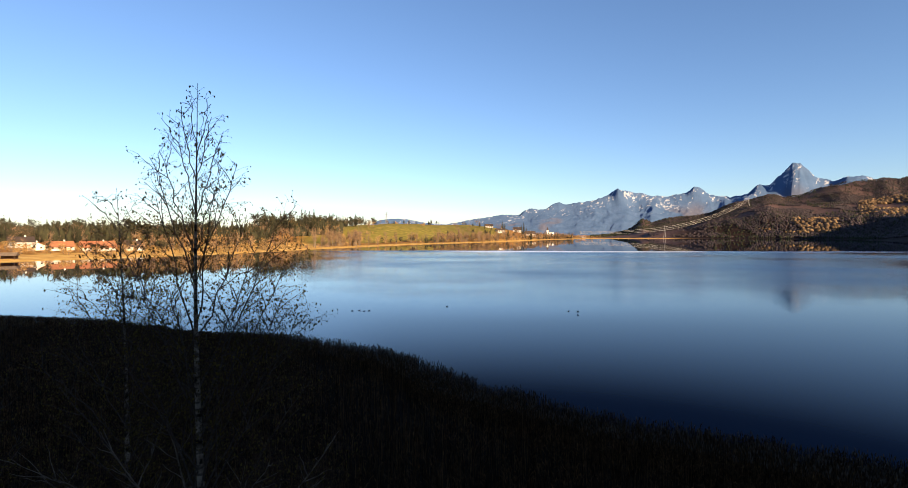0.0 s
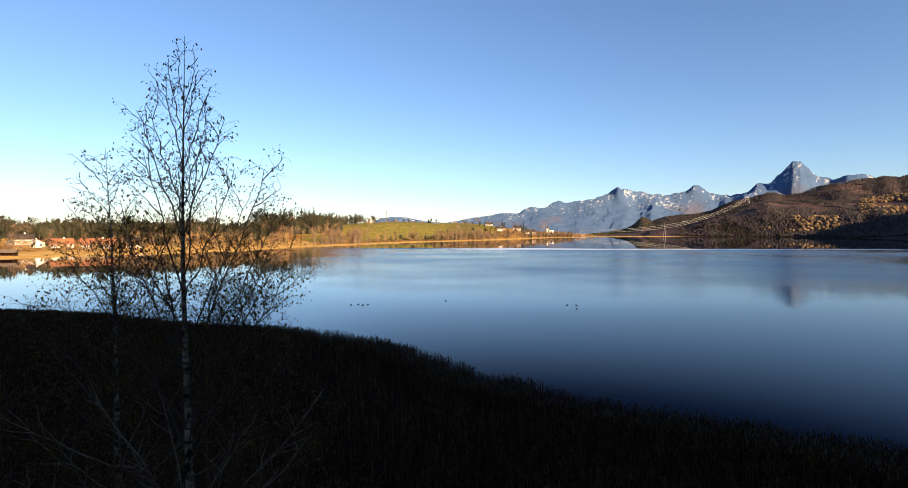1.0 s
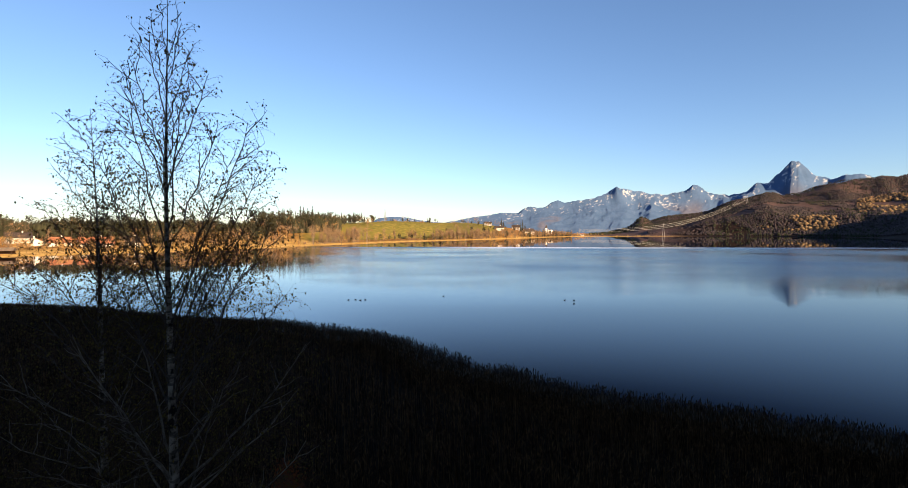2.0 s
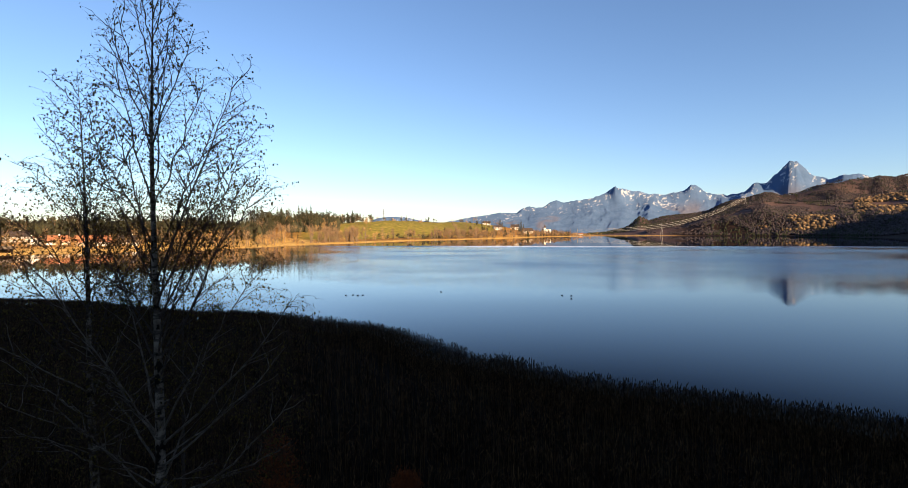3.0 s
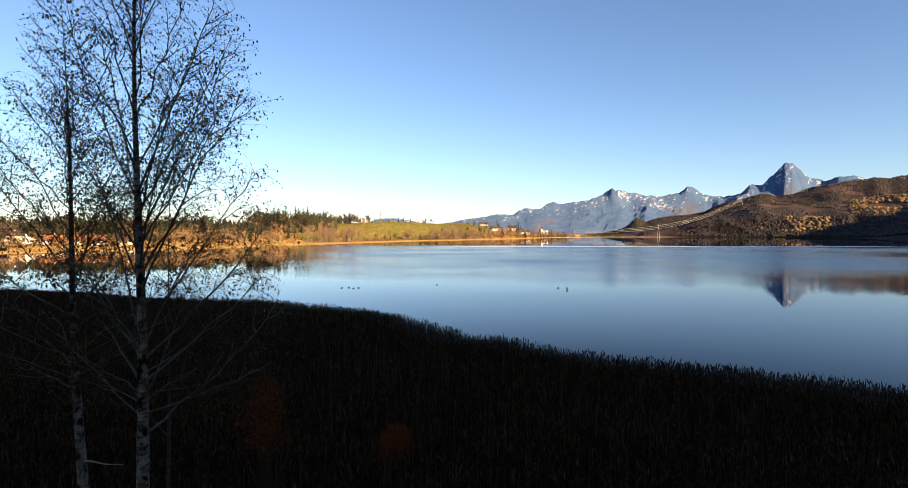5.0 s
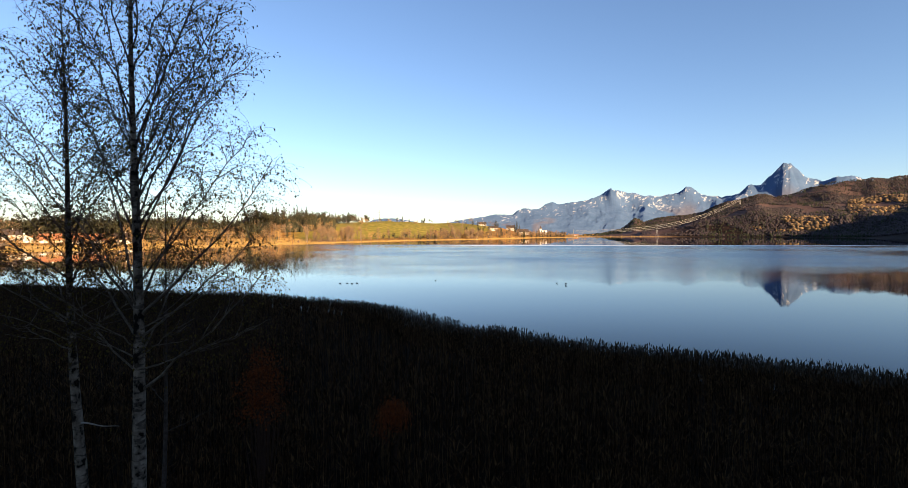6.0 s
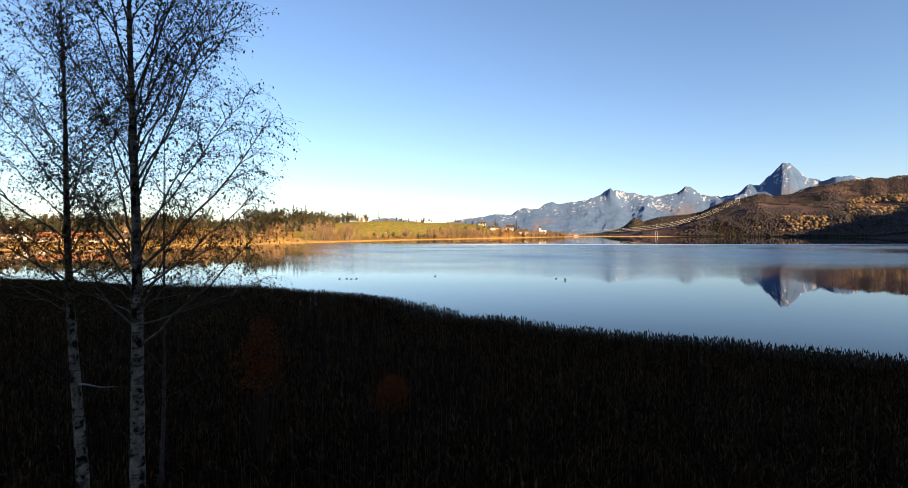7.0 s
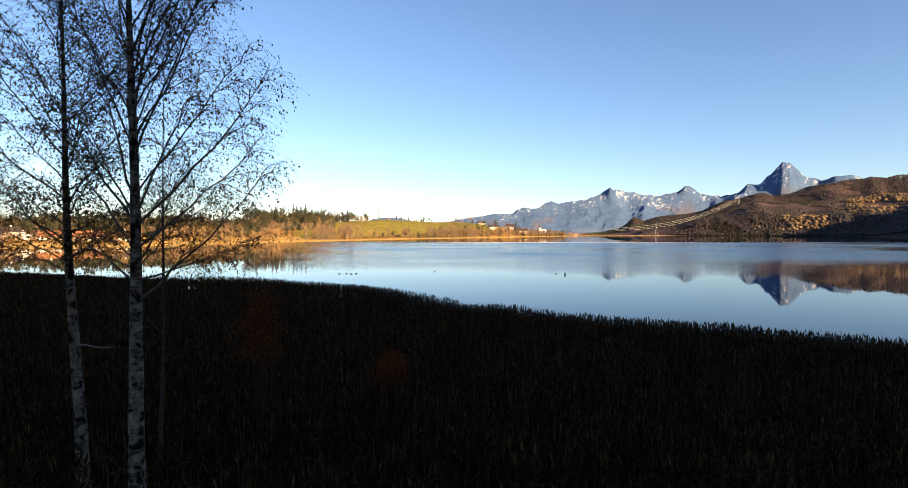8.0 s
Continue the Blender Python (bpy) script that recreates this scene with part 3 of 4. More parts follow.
rng = random.Random(11)
TREE_KINDS = {
    "spruce": [spruce(rng, "spruce", -420 - 9 * i, 560 + 7 * i, 20 + 2 * i) for i in range(3)],
    "gold": [broadleaf(rng, "autumn_tree", -150 + 14 * i, 560 + 30 * i, 15 + 1.5 * i, M["gold"], 290, 0.30, None, 0.9) for i in range(3)],
    "bare": [broadleaf(rng, "bare_tree", -330 + 20 * i, 520 + 9 * i, 16 + i, M["bare"], 170, 0.26) for i in range(3)],
    "slim": [broadleaf(rng, "slim_tree", -125 + 11 * i, 548 + 20 * i, 12 + i, M["bare"], 150, 0.16) for i in range(3)],
    "pine": [broadleaf(rng, "pine", -370 + 12 * i, 500 + 9 * i, 18 + 2 * i, M["needle"], 240, 0.24, None, 1.75) for i in range(3)],
    "bush": [bush(rng, "shrub", -160 + 25 * i, 530 + 38 * i, 3.5 + 0.5 * i, M["gold"]) for i in range(2)] + [bush(rng, "shrub", -100, 640, 3.2, M["bare"])],
}
TREE_TAGS = {
    "spruce": ("dark green spruce on the shore hill", "tree", "spruces of the shore wood"),
    "gold": ("autumn-brown broadleaf tree beside the lake shore", "tree", "autumn trees along the shore"),
    "bare": ("nearly leafless grey-brown tree in the shore wood", "tree", "bare trees along the shore"),
    "slim": ("slim leafless young tree at the reedy waterline", "tree", "slim trees at the waterline"),
    "pine": ("ragged dark green pine in the shore wood", "tree", "pines of the shore wood"),
    "bush": ("low rusty-brown shrub near the lake shore", "shrub", "shrubs along the shore"),
}
for key, obs in TREE_KINDS.items():
    for ob in obs:
        tagged(ob, *TREE_TAGS[key])


def plant(kind, x, y, scale):
    src = TREE_KINDS[kind][rng.randrange(len(TREE_KINDS[kind]))]
    z = float(height(x, y))
    if z < 0.15:
        return None
    src.scale = (scale * rng.uniform(0.9, 1.1), scale * rng.uniform(0.9, 1.1), scale)
    ob = copy_thing(src, pose(x, y, z - 0.2, 0, 0, rng.uniform(0, 360)))
    src.scale = (1, 1, 1)
    return ob


def sector(kind, count, left, right, near, far, low, high, wet=4.0, dry=1e9, bunch=0.0):
    """Plants trees between two bearings (as tangents) and two depths, within a band along the shore."""
    made = tries = 0
    while made < count and tries < count * 40:
        tries += 1
        d, u = rng.uniform(near, far), rng.uniform(left, right)
        x, y = d * u, d
        if wet < float(shore(np.array(x), np.array(y))) < dry and float(fbm(np.array(x / 34), np.array(y / 60), 2, 61)) > bunch and plant(kind, x, y, rng.uniform(low, high)):
            made += 1


# the wood behind the hamlet and along the hill's crest
sector("spruce", 60, -1.0, -0.58, 415, 590, 0.6, 1.0)
sector("pine", 72, -1.0, -0.56, 405, 560, 0.6, 1.05)
sector("pine", 38, -0.58, -0.36, 450, 640, 0.6, 1.0, 60)
sector("spruce", 30, -0.58, -0.36, 470, 640, 0.6, 1.0, 60)
sector("spruce", 44, -0.40, -0.27, 640, 800, 0.7, 1.5, 110)
sector("gold", 22, -0.40, -0.24, 620, 780, 0.6, 1.1, 100)
sector("spruce", 22, -0.28, -0.19, 760, 940, 0.5, 1.25, 160)
sector("pine", 26, -0.28, -0.16, 760, 940, 0.5, 1.1, 160)
sector("gold", 16, -0.28, -0.16, 760, 940, 0.5, 1.0, 160)
sector("pine", 30, -0.42, -0.27, 620, 800, 0.8, 1.3, 100)
sector("spruce", 24, -0.29, -0.14, 800, 1000, 0.4, 1.05, 200, bunch=0.5)
sector("bush", 40, -0.29, 0.03, 820, 1150, 0.8, 1.6, 210)
sector("pine", 34, -0.29, -0.11, 800, 1000, 0.28, 0.62, 200, bunch=0.5)
sector("bare", 40, -0.29, -0.10, 800, 1000, 0.35, 0.8, 200, bunch=0.5)
sector("spruce", 12, -0.14, 0.04, 1050, 1250, 0.35, 0.8, 230, bunch=0.5)
sector("pine", 10, -0.14, 0.05, 1050, 1250, 0.3, 0.6, 230, bunch=0.5)
sector("bare", 50, -1.0, -0.36, 395, 500, 0.6, 1.0)
sector("bare", 50, -0.42, -0.25, 560, 760, 0.6, 1.0, 90)
sector("gold", 34, -0.70, -0.30, 335, 480, 0.4, 0.8, 45, 130)
sector("bare", 26, -0.70, -0.30, 335, 470, 0.4, 0.8, 40, 110)
sector("gold", 12, -0.62, -0.30, 335, 470, 0.35, 0.6, 6, 40)
sector("bush", 36, -0.72, -0.26, 325, 560, 0.6, 1.3, 3, 60)
sector("pine", 28, -1.0, -0.56, 388, 430, 0.35, 0.65)
# the rusty hillside wood over the bay
sector("gold", 55, -0.56, -0.34, 400, 560, 0.45, 0.85, 22, 150)
sector("bare", 15, -0.56, -0.34, 400, 560, 0.45, 0.9, 22, 160)
sector("bush", 36, -0.56, -0.30, 380, 600, 0.8, 1.6, 14, 150)
sector("spruce", 14, -0.50, -0.26, 440, 640, 0.35, 0.7, 40, 150)
for x, y in ((-305, 338), (-297, 334), (-268, 338), (-255, 344), (-243, 350), (-250, 340), (-314, 345), (-236, 356), (-330, 350)):
    plant("bush", x, y, rng.uniform(0.8, 1.9))
for x, y in ((-300, 362), (-272, 372), (-246, 362), (-338, 372), (-232, 362), (-311, 352)):
    plant("bare", x, y, rng.uniform(0.5, 0.75))
for x, y, kind, size in ((-318, 352, "gold", 0.45), (-306, 350, "bush", 1.5), (-297, 354, "bare", 0.5), (-288, 358, "bush", 1.6), (-280, 360, "gold", 0.4), (-268, 364, "bush", 1.4), (-262, 366, "bare", 0.5),
                         (-254, 374, "bush", 1.8), (-334, 362, "bush", 1.7), (-342, 372, "pine", 0.45), (-304, 374, "pine", 0.45), (-290, 382, "bare", 0.6), (-270, 388, "gold", 0.55), (-311, 349, "bush", 1.0), (-292, 351, "bush", 0.9), (-274, 357, "bush", 1.1)):
    plant(kind, x, y, size)
# hedges and scrub in front of the houses
for i in range(34):
    plant("bush", -345 + 3.4 * i + rng.uniform(-3, 3), 344 + 0.25 * i + rng.uniform(-6, 7), rng.uniform(0.6, 1.2))
for i in range(9):
    plant("pine", -340 + 12 * i + rng.uniform(-4, 4), 352 + rng.uniform(-5, 8), rng.uniform(0.22, 0.4))
# the belt along the meadow's shore
sector("slim", 120, -0.33, 0.06, 420, 950, 0.9, 1.75, 8, 42, bunch=0.45)
sector("bush", 60, -0.33, 0.10, 420, 1000, 0.8, 1.7, 8, 60, bunch=0.45)
sector("gold", 34, -0.26, 0.08, 500, 980, 0.4, 0.75, 12, 60)
sector("pine", 16, -0.22, 0.06, 560, 980, 0.35, 0.6, 12, 50)
sector("bush", 22, -0.30, 0.0, 600, 900, 0.8, 1.5, 90, 190)
sector("bare", 40, 0.0, 0.15, 960, 1220, 0.5, 0.95, 40, 240)
sector("pine", 14, 0.0, 0.15, 960, 1220, 0.35, 0.7, 30, 240)
# trees round the houses on the point
for left, right, near, far in ((-0.06, 0.03, 760, 1050), (0.03, 0.10, 880, 1130), (0.10, 0.17, 980, 1290), (0.17, 0.215, 1120, 1420), (0.205, 0.245, 1200, 1480)):
    thick = 1.2 if right > 0.06 else 0.6
    sector("bare", int(26 * thick), left, right, near, far, 0.45, 0.95, 9, 60)
    sector("gold", int(14 * thick), left, right, near, far, 0.4, 0.8, 9, 60)
    sector("slim", int(22 * thick), left, right, near, far, 0.8, 1.5, 8, 40)
    sector("spruce", int(19 * thick), left, right, near, far, 0.35, 0.85, 14, 70)
    sector("pine", int(8 * thick), left, right, near, far, 0.35, 0.75, 12, 80)
    sector("bush", int(16 * thick), left, right, near, far, 0.8, 1.6, 10, 60)
for x, y, kind, size in ((148, 1222, "bare", 0.6), (156, 1226, "pine", 0.4), (166, 1230, "bare", 0.65), (212, 1240, "gold", 0.6), (218, 1246, "bare", 0.7), (172, 1240, "spruce", 1.0), (216, 1256, "spruce", 0.8),
                         (95, 1062, "bare", 0.6), (106, 1064, "gold", 0.5), (112, 1066, "pine", 0.4), (80, 1165, "bare", 0.6), (90, 1168, "pine", 0.5)):
    plant(kind, x, y, size)
for x, y, size in ((118, 1180, 1.05), (124, 1190, 0.8), (186, 1300, 1.25), (193, 1302, 0.9), (60, 1150, 0.7), (262, 1400, 0.9), (70, 1120, 0.6)):
    plant("spruce", x, y, size)
sector("gold", 40, 0.235, 0.33, 1280, 1500, 0.3, 0.7, 6, 120)
sector("bush", 40, 0.22, 0.42, 1280, 1560, 0.6, 1.2, 6, 90)


# ---- far woods on the right-hand slope ----
def woodland(name, count, material, accept, tall, seed, pointed, span=(0.28, 1.02, 1150, 2760)):
    """Many small crowns joined in one mesh: far woodland."""
    r = np.random.RandomState(seed)
    u, d = r.uniform(span[0], span[1], count * 6), r.uniform(span[2], span[3], count * 6)
    x, y = u * d, d
    z = height(x, y)
    ok = (shore(x, y) > 6) & accept(x, y, z, r.uniform(0, 1, len(x)))
    x, y, z = x[ok][:count], y[ok][:count], z[ok][:count]
    n, k = len(x), 5
    t = tall * r.uniform(0.6, 1.2, n)
    wide = t * (0.30 if pointed else 0.72)
    a = np.arange(k) * 2 * math.pi / k + r.uniform(0, 6, (n, 1))
    rows = [(0.05, 0.7), (0.35, 1.0), (0.7, 0.45 if pointed else 0.8), (1.0, 0.02 if pointed else 0.2)]
    verts = np.zeros((n, len(rows) * k, 3))
    for i, (f, w) in enumerate(rows):
        j = r.uniform(0.6, 1.25, (n, k))
        verts[:, i * k:(i + 1) * k, 0] = x[:, None] + wide[:, None] * w * j * np.cos(a)
        verts[:, i * k:(i + 1) * k, 1] = y[:, None] + wide[:, None] * w * j * np.sin(a)
        verts[:, i * k:(i + 1) * k, 2] = z[:, None] + t[:, None] * (f + r.uniform(-0.08, 0.08, (n, k)))
    quads = []
    for i in range(len(rows) - 1):
        for j in range(k):
            quads.append((i * k + j, i * k + (j + 1) % k, (i + 1) * k + (j + 1) % k, (i + 1) * k + j))
    quads = (np.array(quads)[None] + (np.arange(n) * len(rows) * k)[:, None, None]).reshape(-1, 4)
    return new(name, big_mesh(name, verts.reshape(-1, 3), quads, material))


def clumps(x, y, seed):
    return fbm(x / 130, y / 110, 3, seed)


def on_far_ridge(y):
    return y > 2120


# dark conifers crowd the low foot of the slope, deepening its shadow by colour
tagged(woodland("conifer_woodland", 7000, M["shaded_needle"], lambda x, y, z, q: ((x > 0.50 * y + 60 * clumps(x, y, 3)) | on_far_ridge(y)) & (clumps(x, y, 8) > 0.53 - 0.40 * ((z < 26) & (x > 0.6 * y)) - 0.22 * (on_far_ridge(y) & (x > 0.72 * y)) - 0.2 * (on_far_ridge(y) & (x < 0.68 * y))) & (q < 0.85), 7.5, 3, True),
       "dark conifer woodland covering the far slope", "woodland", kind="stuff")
# bright gold crowns kept to the bands where sunlight falls on the hill
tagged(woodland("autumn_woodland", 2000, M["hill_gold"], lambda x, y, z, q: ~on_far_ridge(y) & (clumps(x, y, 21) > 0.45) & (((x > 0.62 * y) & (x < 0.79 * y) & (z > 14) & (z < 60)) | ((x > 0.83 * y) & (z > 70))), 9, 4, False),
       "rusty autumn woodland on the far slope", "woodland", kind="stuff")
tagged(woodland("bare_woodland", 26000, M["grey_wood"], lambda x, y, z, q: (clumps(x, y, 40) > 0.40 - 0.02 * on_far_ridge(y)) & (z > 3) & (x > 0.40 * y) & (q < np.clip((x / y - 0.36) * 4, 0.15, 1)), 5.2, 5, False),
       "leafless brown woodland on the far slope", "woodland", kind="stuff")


tagged(woodland("shore_forest", 700, M["needle"], lambda x, y, z, q: (shore(x, y) > 70) & (clumps(x, y, 70) > 0.36), 13.5, 9, True, (-1.08, -0.37, 425, 640)),
       "dark green conifer forest behind the shore hamlet", "woodland", kind="stuff")
tagged(woodland("crest_forest", 420, M["needle"], lambda x, y, z, q: (shore(x, y) > 120) & (clumps(x, y, 72) > 0.40), 14, 12, True, (-0.42, -0.23, 640, 840)),
       "dark conifer forest on the crest of the meadow hill", "woodland", kind="stuff")


# ---- houses ----
def house(name, x, y, long, deep, wall, pitch, turn, roof, label, timber=True, z=None, finish="plaster"):
    """A gabled house: walls, two roof slopes with eaves, chimney, windows with frames, door."""
    ob = tagged(empty(name, x, y, z, turn), label, "house")
    hl, hd, rise = long / 2, deep / 2, deep / 2 * math.tan(radians(pitch))
    g = Geo()
    v = [(sx * hl, sy * hd, zz) for zz in (-1.5, wall) for sx, sy in ((-1, -1), (1, -1), (1, 1), (-1, 1))] + [(-hl, 0, wall + rise), (hl, 0, wall + rise)]
    g.add(v, [(0, 1, 5, 4), (1, 2, 6, 5), (2, 3, 7, 6), (3, 0, 4, 7), (4, 7, 8), (5, 9, 6), (0, 3, 2, 1)])
    part("wall", g, M[finish], ob)
    for side in (-1, 1):
        g = Geo()
        ov, th, el = 0.9, 0.25, hl + 0.9
        lo, zl = side * (hd + ov), wall - ov * rise / hd
        v = [(sx * el, yy, zz) for sx in (-1, 1) for yy, zz in ((0, wall + rise + 0.04), (lo, zl + 0.04), (lo, zl + 0.04 + th), (0, wall + rise + 0.04 + th))]
        g.add(v, [(0, 1, 2, 3), (7, 6, 5, 4), (0, 4, 5, 1), (1, 5, 6, 2), (2, 6, 7, 3), (3, 7, 4, 0)])
        part("roof", g, roof, ob)
    g = Geo()
    g.box(hl * 0.3, hl * 0.3 + 0.9, -0.45, 0.45, wall + rise * 0.6, wall + rise + 1.2)
    part("chimney", g, M["plaster"], ob)
    if timber:
        g = Geo()
        g.box(-hl * 0.92, hl * 0.92, -hd - 0.9, -hd - 0.003, wall * 0.52, wall * 0.56)
        for k in range(9):
            px = -hl * 0.92 + k * hl * 1.84 / 8
            g.box(px - 0.06, px + 0.06, -hd - 0.88, -hd - 0.78, wall * 0.56, wall * 0.56 + 1.0)
        g.box(-hl * 0.92, hl * 0.92, -hd - 0.9, -hd - 0.76, wall * 0.56 + 1.0, wall * 0.56 + 1.12)
        part("balcony", g, M["timber"], ob)
    n = max(2, int(long / 3.2))
    for level in range(2 if wall > 4.5 else 1):
        for k in range(n):
            wx, wz = -hl + (k + 0.5) * long / n, 1.0 + level * 2.8
            g = Geo()
            g.box(wx - 0.65, wx + 0.65, -hd - 0.06, -hd + 0.05, wz, wz + 1.35)
            win = part("window", g, M["timber"], ob)
            g = Geo()
            g.box(wx - 0.52, wx + 0.52, -hd - 0.075, -hd - 0.05, wz + 0.1, wz + 1.25)
            part("pane", g, M["glass"], win)
    for level in range(2 if wall > 4.5 else 1):
        for k in (-0.45, 0.45):
            g = Geo()
            g.box(-hl - 0.06, -hl + 0.05, k * hd - 0.6, k * hd + 0.6, 1.0 + level * 2.8, 2.3 + level * 2.8)
            win = part("window", g, M["timber"], ob)
            g = Geo()
            g.box(-hl - 0.075, -hl - 0.05, k * hd - 0.48, k * hd + 0.48, 1.1 + level * 2.8, 2.2 + level * 2.8)
            part("pane", g, M["glass"], win)
    g = Geo()
    g.box(-0.55, 0.55, -hd - 0.05, -hd + 0.05, 0, 0.95)
    part("door", g, M["timber"], ob)
    return ob


house("farmhouse", -340, 382, 14.7, 14, 4.2, 28, 48, M["slate"], "white farmhouse with a brown roof by the shore")
house("gabled_house", -312, 364, 12, 11, 2.8, 27, 131, M["tile"], "white gabled house with an orange tiled roof", False)
house("long_house", -298, 368, 15, 12, 2.6, 32, 51, M["tile"], "long white house under an orange tiled roof")
house("terraced_house", -276, 377, 21.0, 14, 2.7, 32, 45, M["tile"], "white terraced house with an orange tiled roof")
house("small_house", -258, 392, 11.55, 14, 2.8, 34, 40, M["slate"], "small white house with a brown roof")
house("hillside_house", -284, 512, 12, 10, 5.5, 32, 8, M["tile"], "orange-roofed house among trees on the hill")
house("lakeside_house", 103, 1085, 18, 14, 5.0, 30, 10, M["slate"], "white lakeside house with a wide brown roof")
house("upper_house", 86, 1190, 18, 14, 4.6, 30, -6, M["slate"], "pale house with a dark roof higher on the meadow slope")
house("chalet", 192, 1242, 28, 20, 6.2, 36, 22, M["slate"], "large pale chalet with dark roof and timber balcony")
house("guest_house", 164, 1262, 19, 16, 6.4, 38, -10, M["slate"], "tall white guest house beside the chalet")
house("far_house", 1500 * 0.29, 1640, 12, 9, 5, 26, 0, M["tile"], "distant white house on the valley floor")


def church(x, y):
    ob = tagged(empty("church", x, y), "white church with a pointed dark spire", "church")
    g = Geo()
    g.box(-2.8, 2.8, -2.8, 2.8, -1, 16)
    part("tower", g, M["plaster"], ob)
    g = Geo()
    g.add([(-3.1, -3.1, 16), (3.1, -3.1, 16), (3.1, 3.1, 16), (-3.1, 3.1, 16), (0, 0, 26)], [(0, 1, 4), (1, 2, 4), (2, 3, 4), (3, 0, 4), (3, 2, 1, 0)])
    part("spire", g, M["slate"], ob)
    g = Geo()
    v = [(sx, sy, zz) for zz in (-1, 6) for sx, sy in ((2.81, -5), (18, -5), (18, 5), (2.81, 5))] + [(2.81, 0, 11), (18, 0, 11)]
    g.add(v, [(0, 1, 5, 4), (1, 2, 6, 5), (2, 3, 7, 6), (3, 0, 4, 7), (4, 7, 8), (5, 9, 6), (4, 8, 9, 5), (8, 7, 6, 9)])
    part("nave", g, M["plaster"], ob)
    return ob


church(1440 * 0.192, 1440)


def boathouse(x, y):
    ob = tagged(empty("boathouse", x, y, None, 25), "low dark timber boathouse at the waterline", "boathouse")
    for px in (-4, 4):
        for py in (-3, 3):
            g = Geo()
            g.box(px - 0.15, px + 0.15, py - 0.15, py + 0.15, -1.5, 2.4)
            part("post", g, M["timber"], ob)
    g = Geo()
    g.box(-4, 4, 2.8, 3, 0, 2.4)
    part("wall", g, M["timber"], ob)
    g = Geo()
    g.add([(-5, -4, 2.2), (5, -4, 2.2), (5, 4, 2.2), (-5, 4, 2.2), (-5, 0, 4.2), (5, 0, 4.2)], [(0, 1, 5, 4), (3, 4, 5, 2), (0, 4, 3), (1, 2, 5), (3, 2, 1, 0)])
    part("roof", g, M["wood"], ob)


boathouse(-268, 292)


# ---- pylons and cables ----
def pylon(name, x, y, tall, turn):
    """A lattice mast: four legs, cross bracing, three pairs of arms."""
    ob = tagged(empty(name, x, y, None, turn), "grey lattice power pylon on the far slope", "pylon", "power pylons")
    g, b = Geo(), Geo()
    base, waist = tall * 0.09, tall * 0.022
    levels = 8
    for sx in (-1, 1):
        for sy in (-1, 1):
            g.tube([(sx * base, sy * base, -1), (sx * waist, sy * waist, tall * 0.6), (sx * waist * 0.4, sy * waist * 0.4, tall)], [0.30, 0.22, 0.14], 4)
    for i in range(levels):
        f0, f1 = i / levels, (i + 1) / levels
        w0, w1 = (max(waist, base + (waist - base) * f / 0.6) for f in (f0, f1))
        for sy in (-1, 1):
            b.tube([(-w0, sy * w0, f0 * tall), (w1, sy * w1, f1 * tall)], [0.12] * 2, 3)
            b.tube([(w0, sy * w0, f0 * tall), (-w1, sy * w1, f1 * tall)], [0.12] * 2, 3)
    part("leg", g, M["steel"], ob)
    part("brace", b, M["steel"], ob)
    for f, w in ((0.66, 0.17), (0.79, 0.21), (0.92, 0.14)):
        a = Geo()
        a.tube([(-w * tall, 0, f * tall), (0, 0, f * tall + 0.02 * tall), (w * tall, 0, f * tall)], [0.15, 0.26, 0.15], 4)
        a.tube([(-w * tall, 0, f * tall), (0, 0, f * tall - 0.012 * tall), (w * tall, 0, f * tall)], [0.08, 0.12, 0.08], 4)
        part("arm", a, M["steel"], ob)
    return ob


PYLONS = [(-301, 905, 40, 20), (-182, 1310, 40, 20), (1215, 2010, 46, 50), (670, 1548, 40, 60), (415, 1600, 24, 70)]
tops = []
for x, y, tall, turn in PYLONS:
    pylon("pylon", x, y, tall, turn)
    tops.append((x, y, float(height(x, y)), tall, radians(turn)))


def cable(a, b, f, side, sag):
    p = []
    for x, y, z, tall, turn in (a, b):
        w = 0.2 * tall * side
        p.append(np.array((x + w * math.cos(turn), y + w * math.sin(turn), z + f * tall - 1.5)))
    g = Geo()
    t = np.linspace(0, 1, 24)[:, None]
    pts = p[0] * (1 - t) + p[1] * t
    pts[:, 2] -= 4 * sag * (t * (1 - t))[:, 0]
    g.tube(pts, [0.16] * 24, 3)
    tagged(new("power_cable", g.mesh("power_cable", M["wire"])), "thin pale power cable hung between pylons", "cable", "power cables")


for a, b, sag in ((2, 3, 17), (3, 4, 5), (0, 1, 12)):
    for f in (0.66, 0.79, 0.92):
        for side in (-1, 1):
            cable(tops[a], tops[b], f, side, sag)


# ---- birches by the bank ----
def bend(p0, p2, lift, n=9):
    """A limb's line: out first, then up, with small kinks."""
    p0, p2 = np.asarray(p0, float), np.asarray(p2, float)
    p1 = p0 + (p2 - p0) * (0.60, 0.60, 0.60 - lift)
    t = np.linspace(0, 1, n)[:, None]
    return p0 * (1 - t) ** 2 + 2 * p1 * t * (1 - t) + p2 * t * t


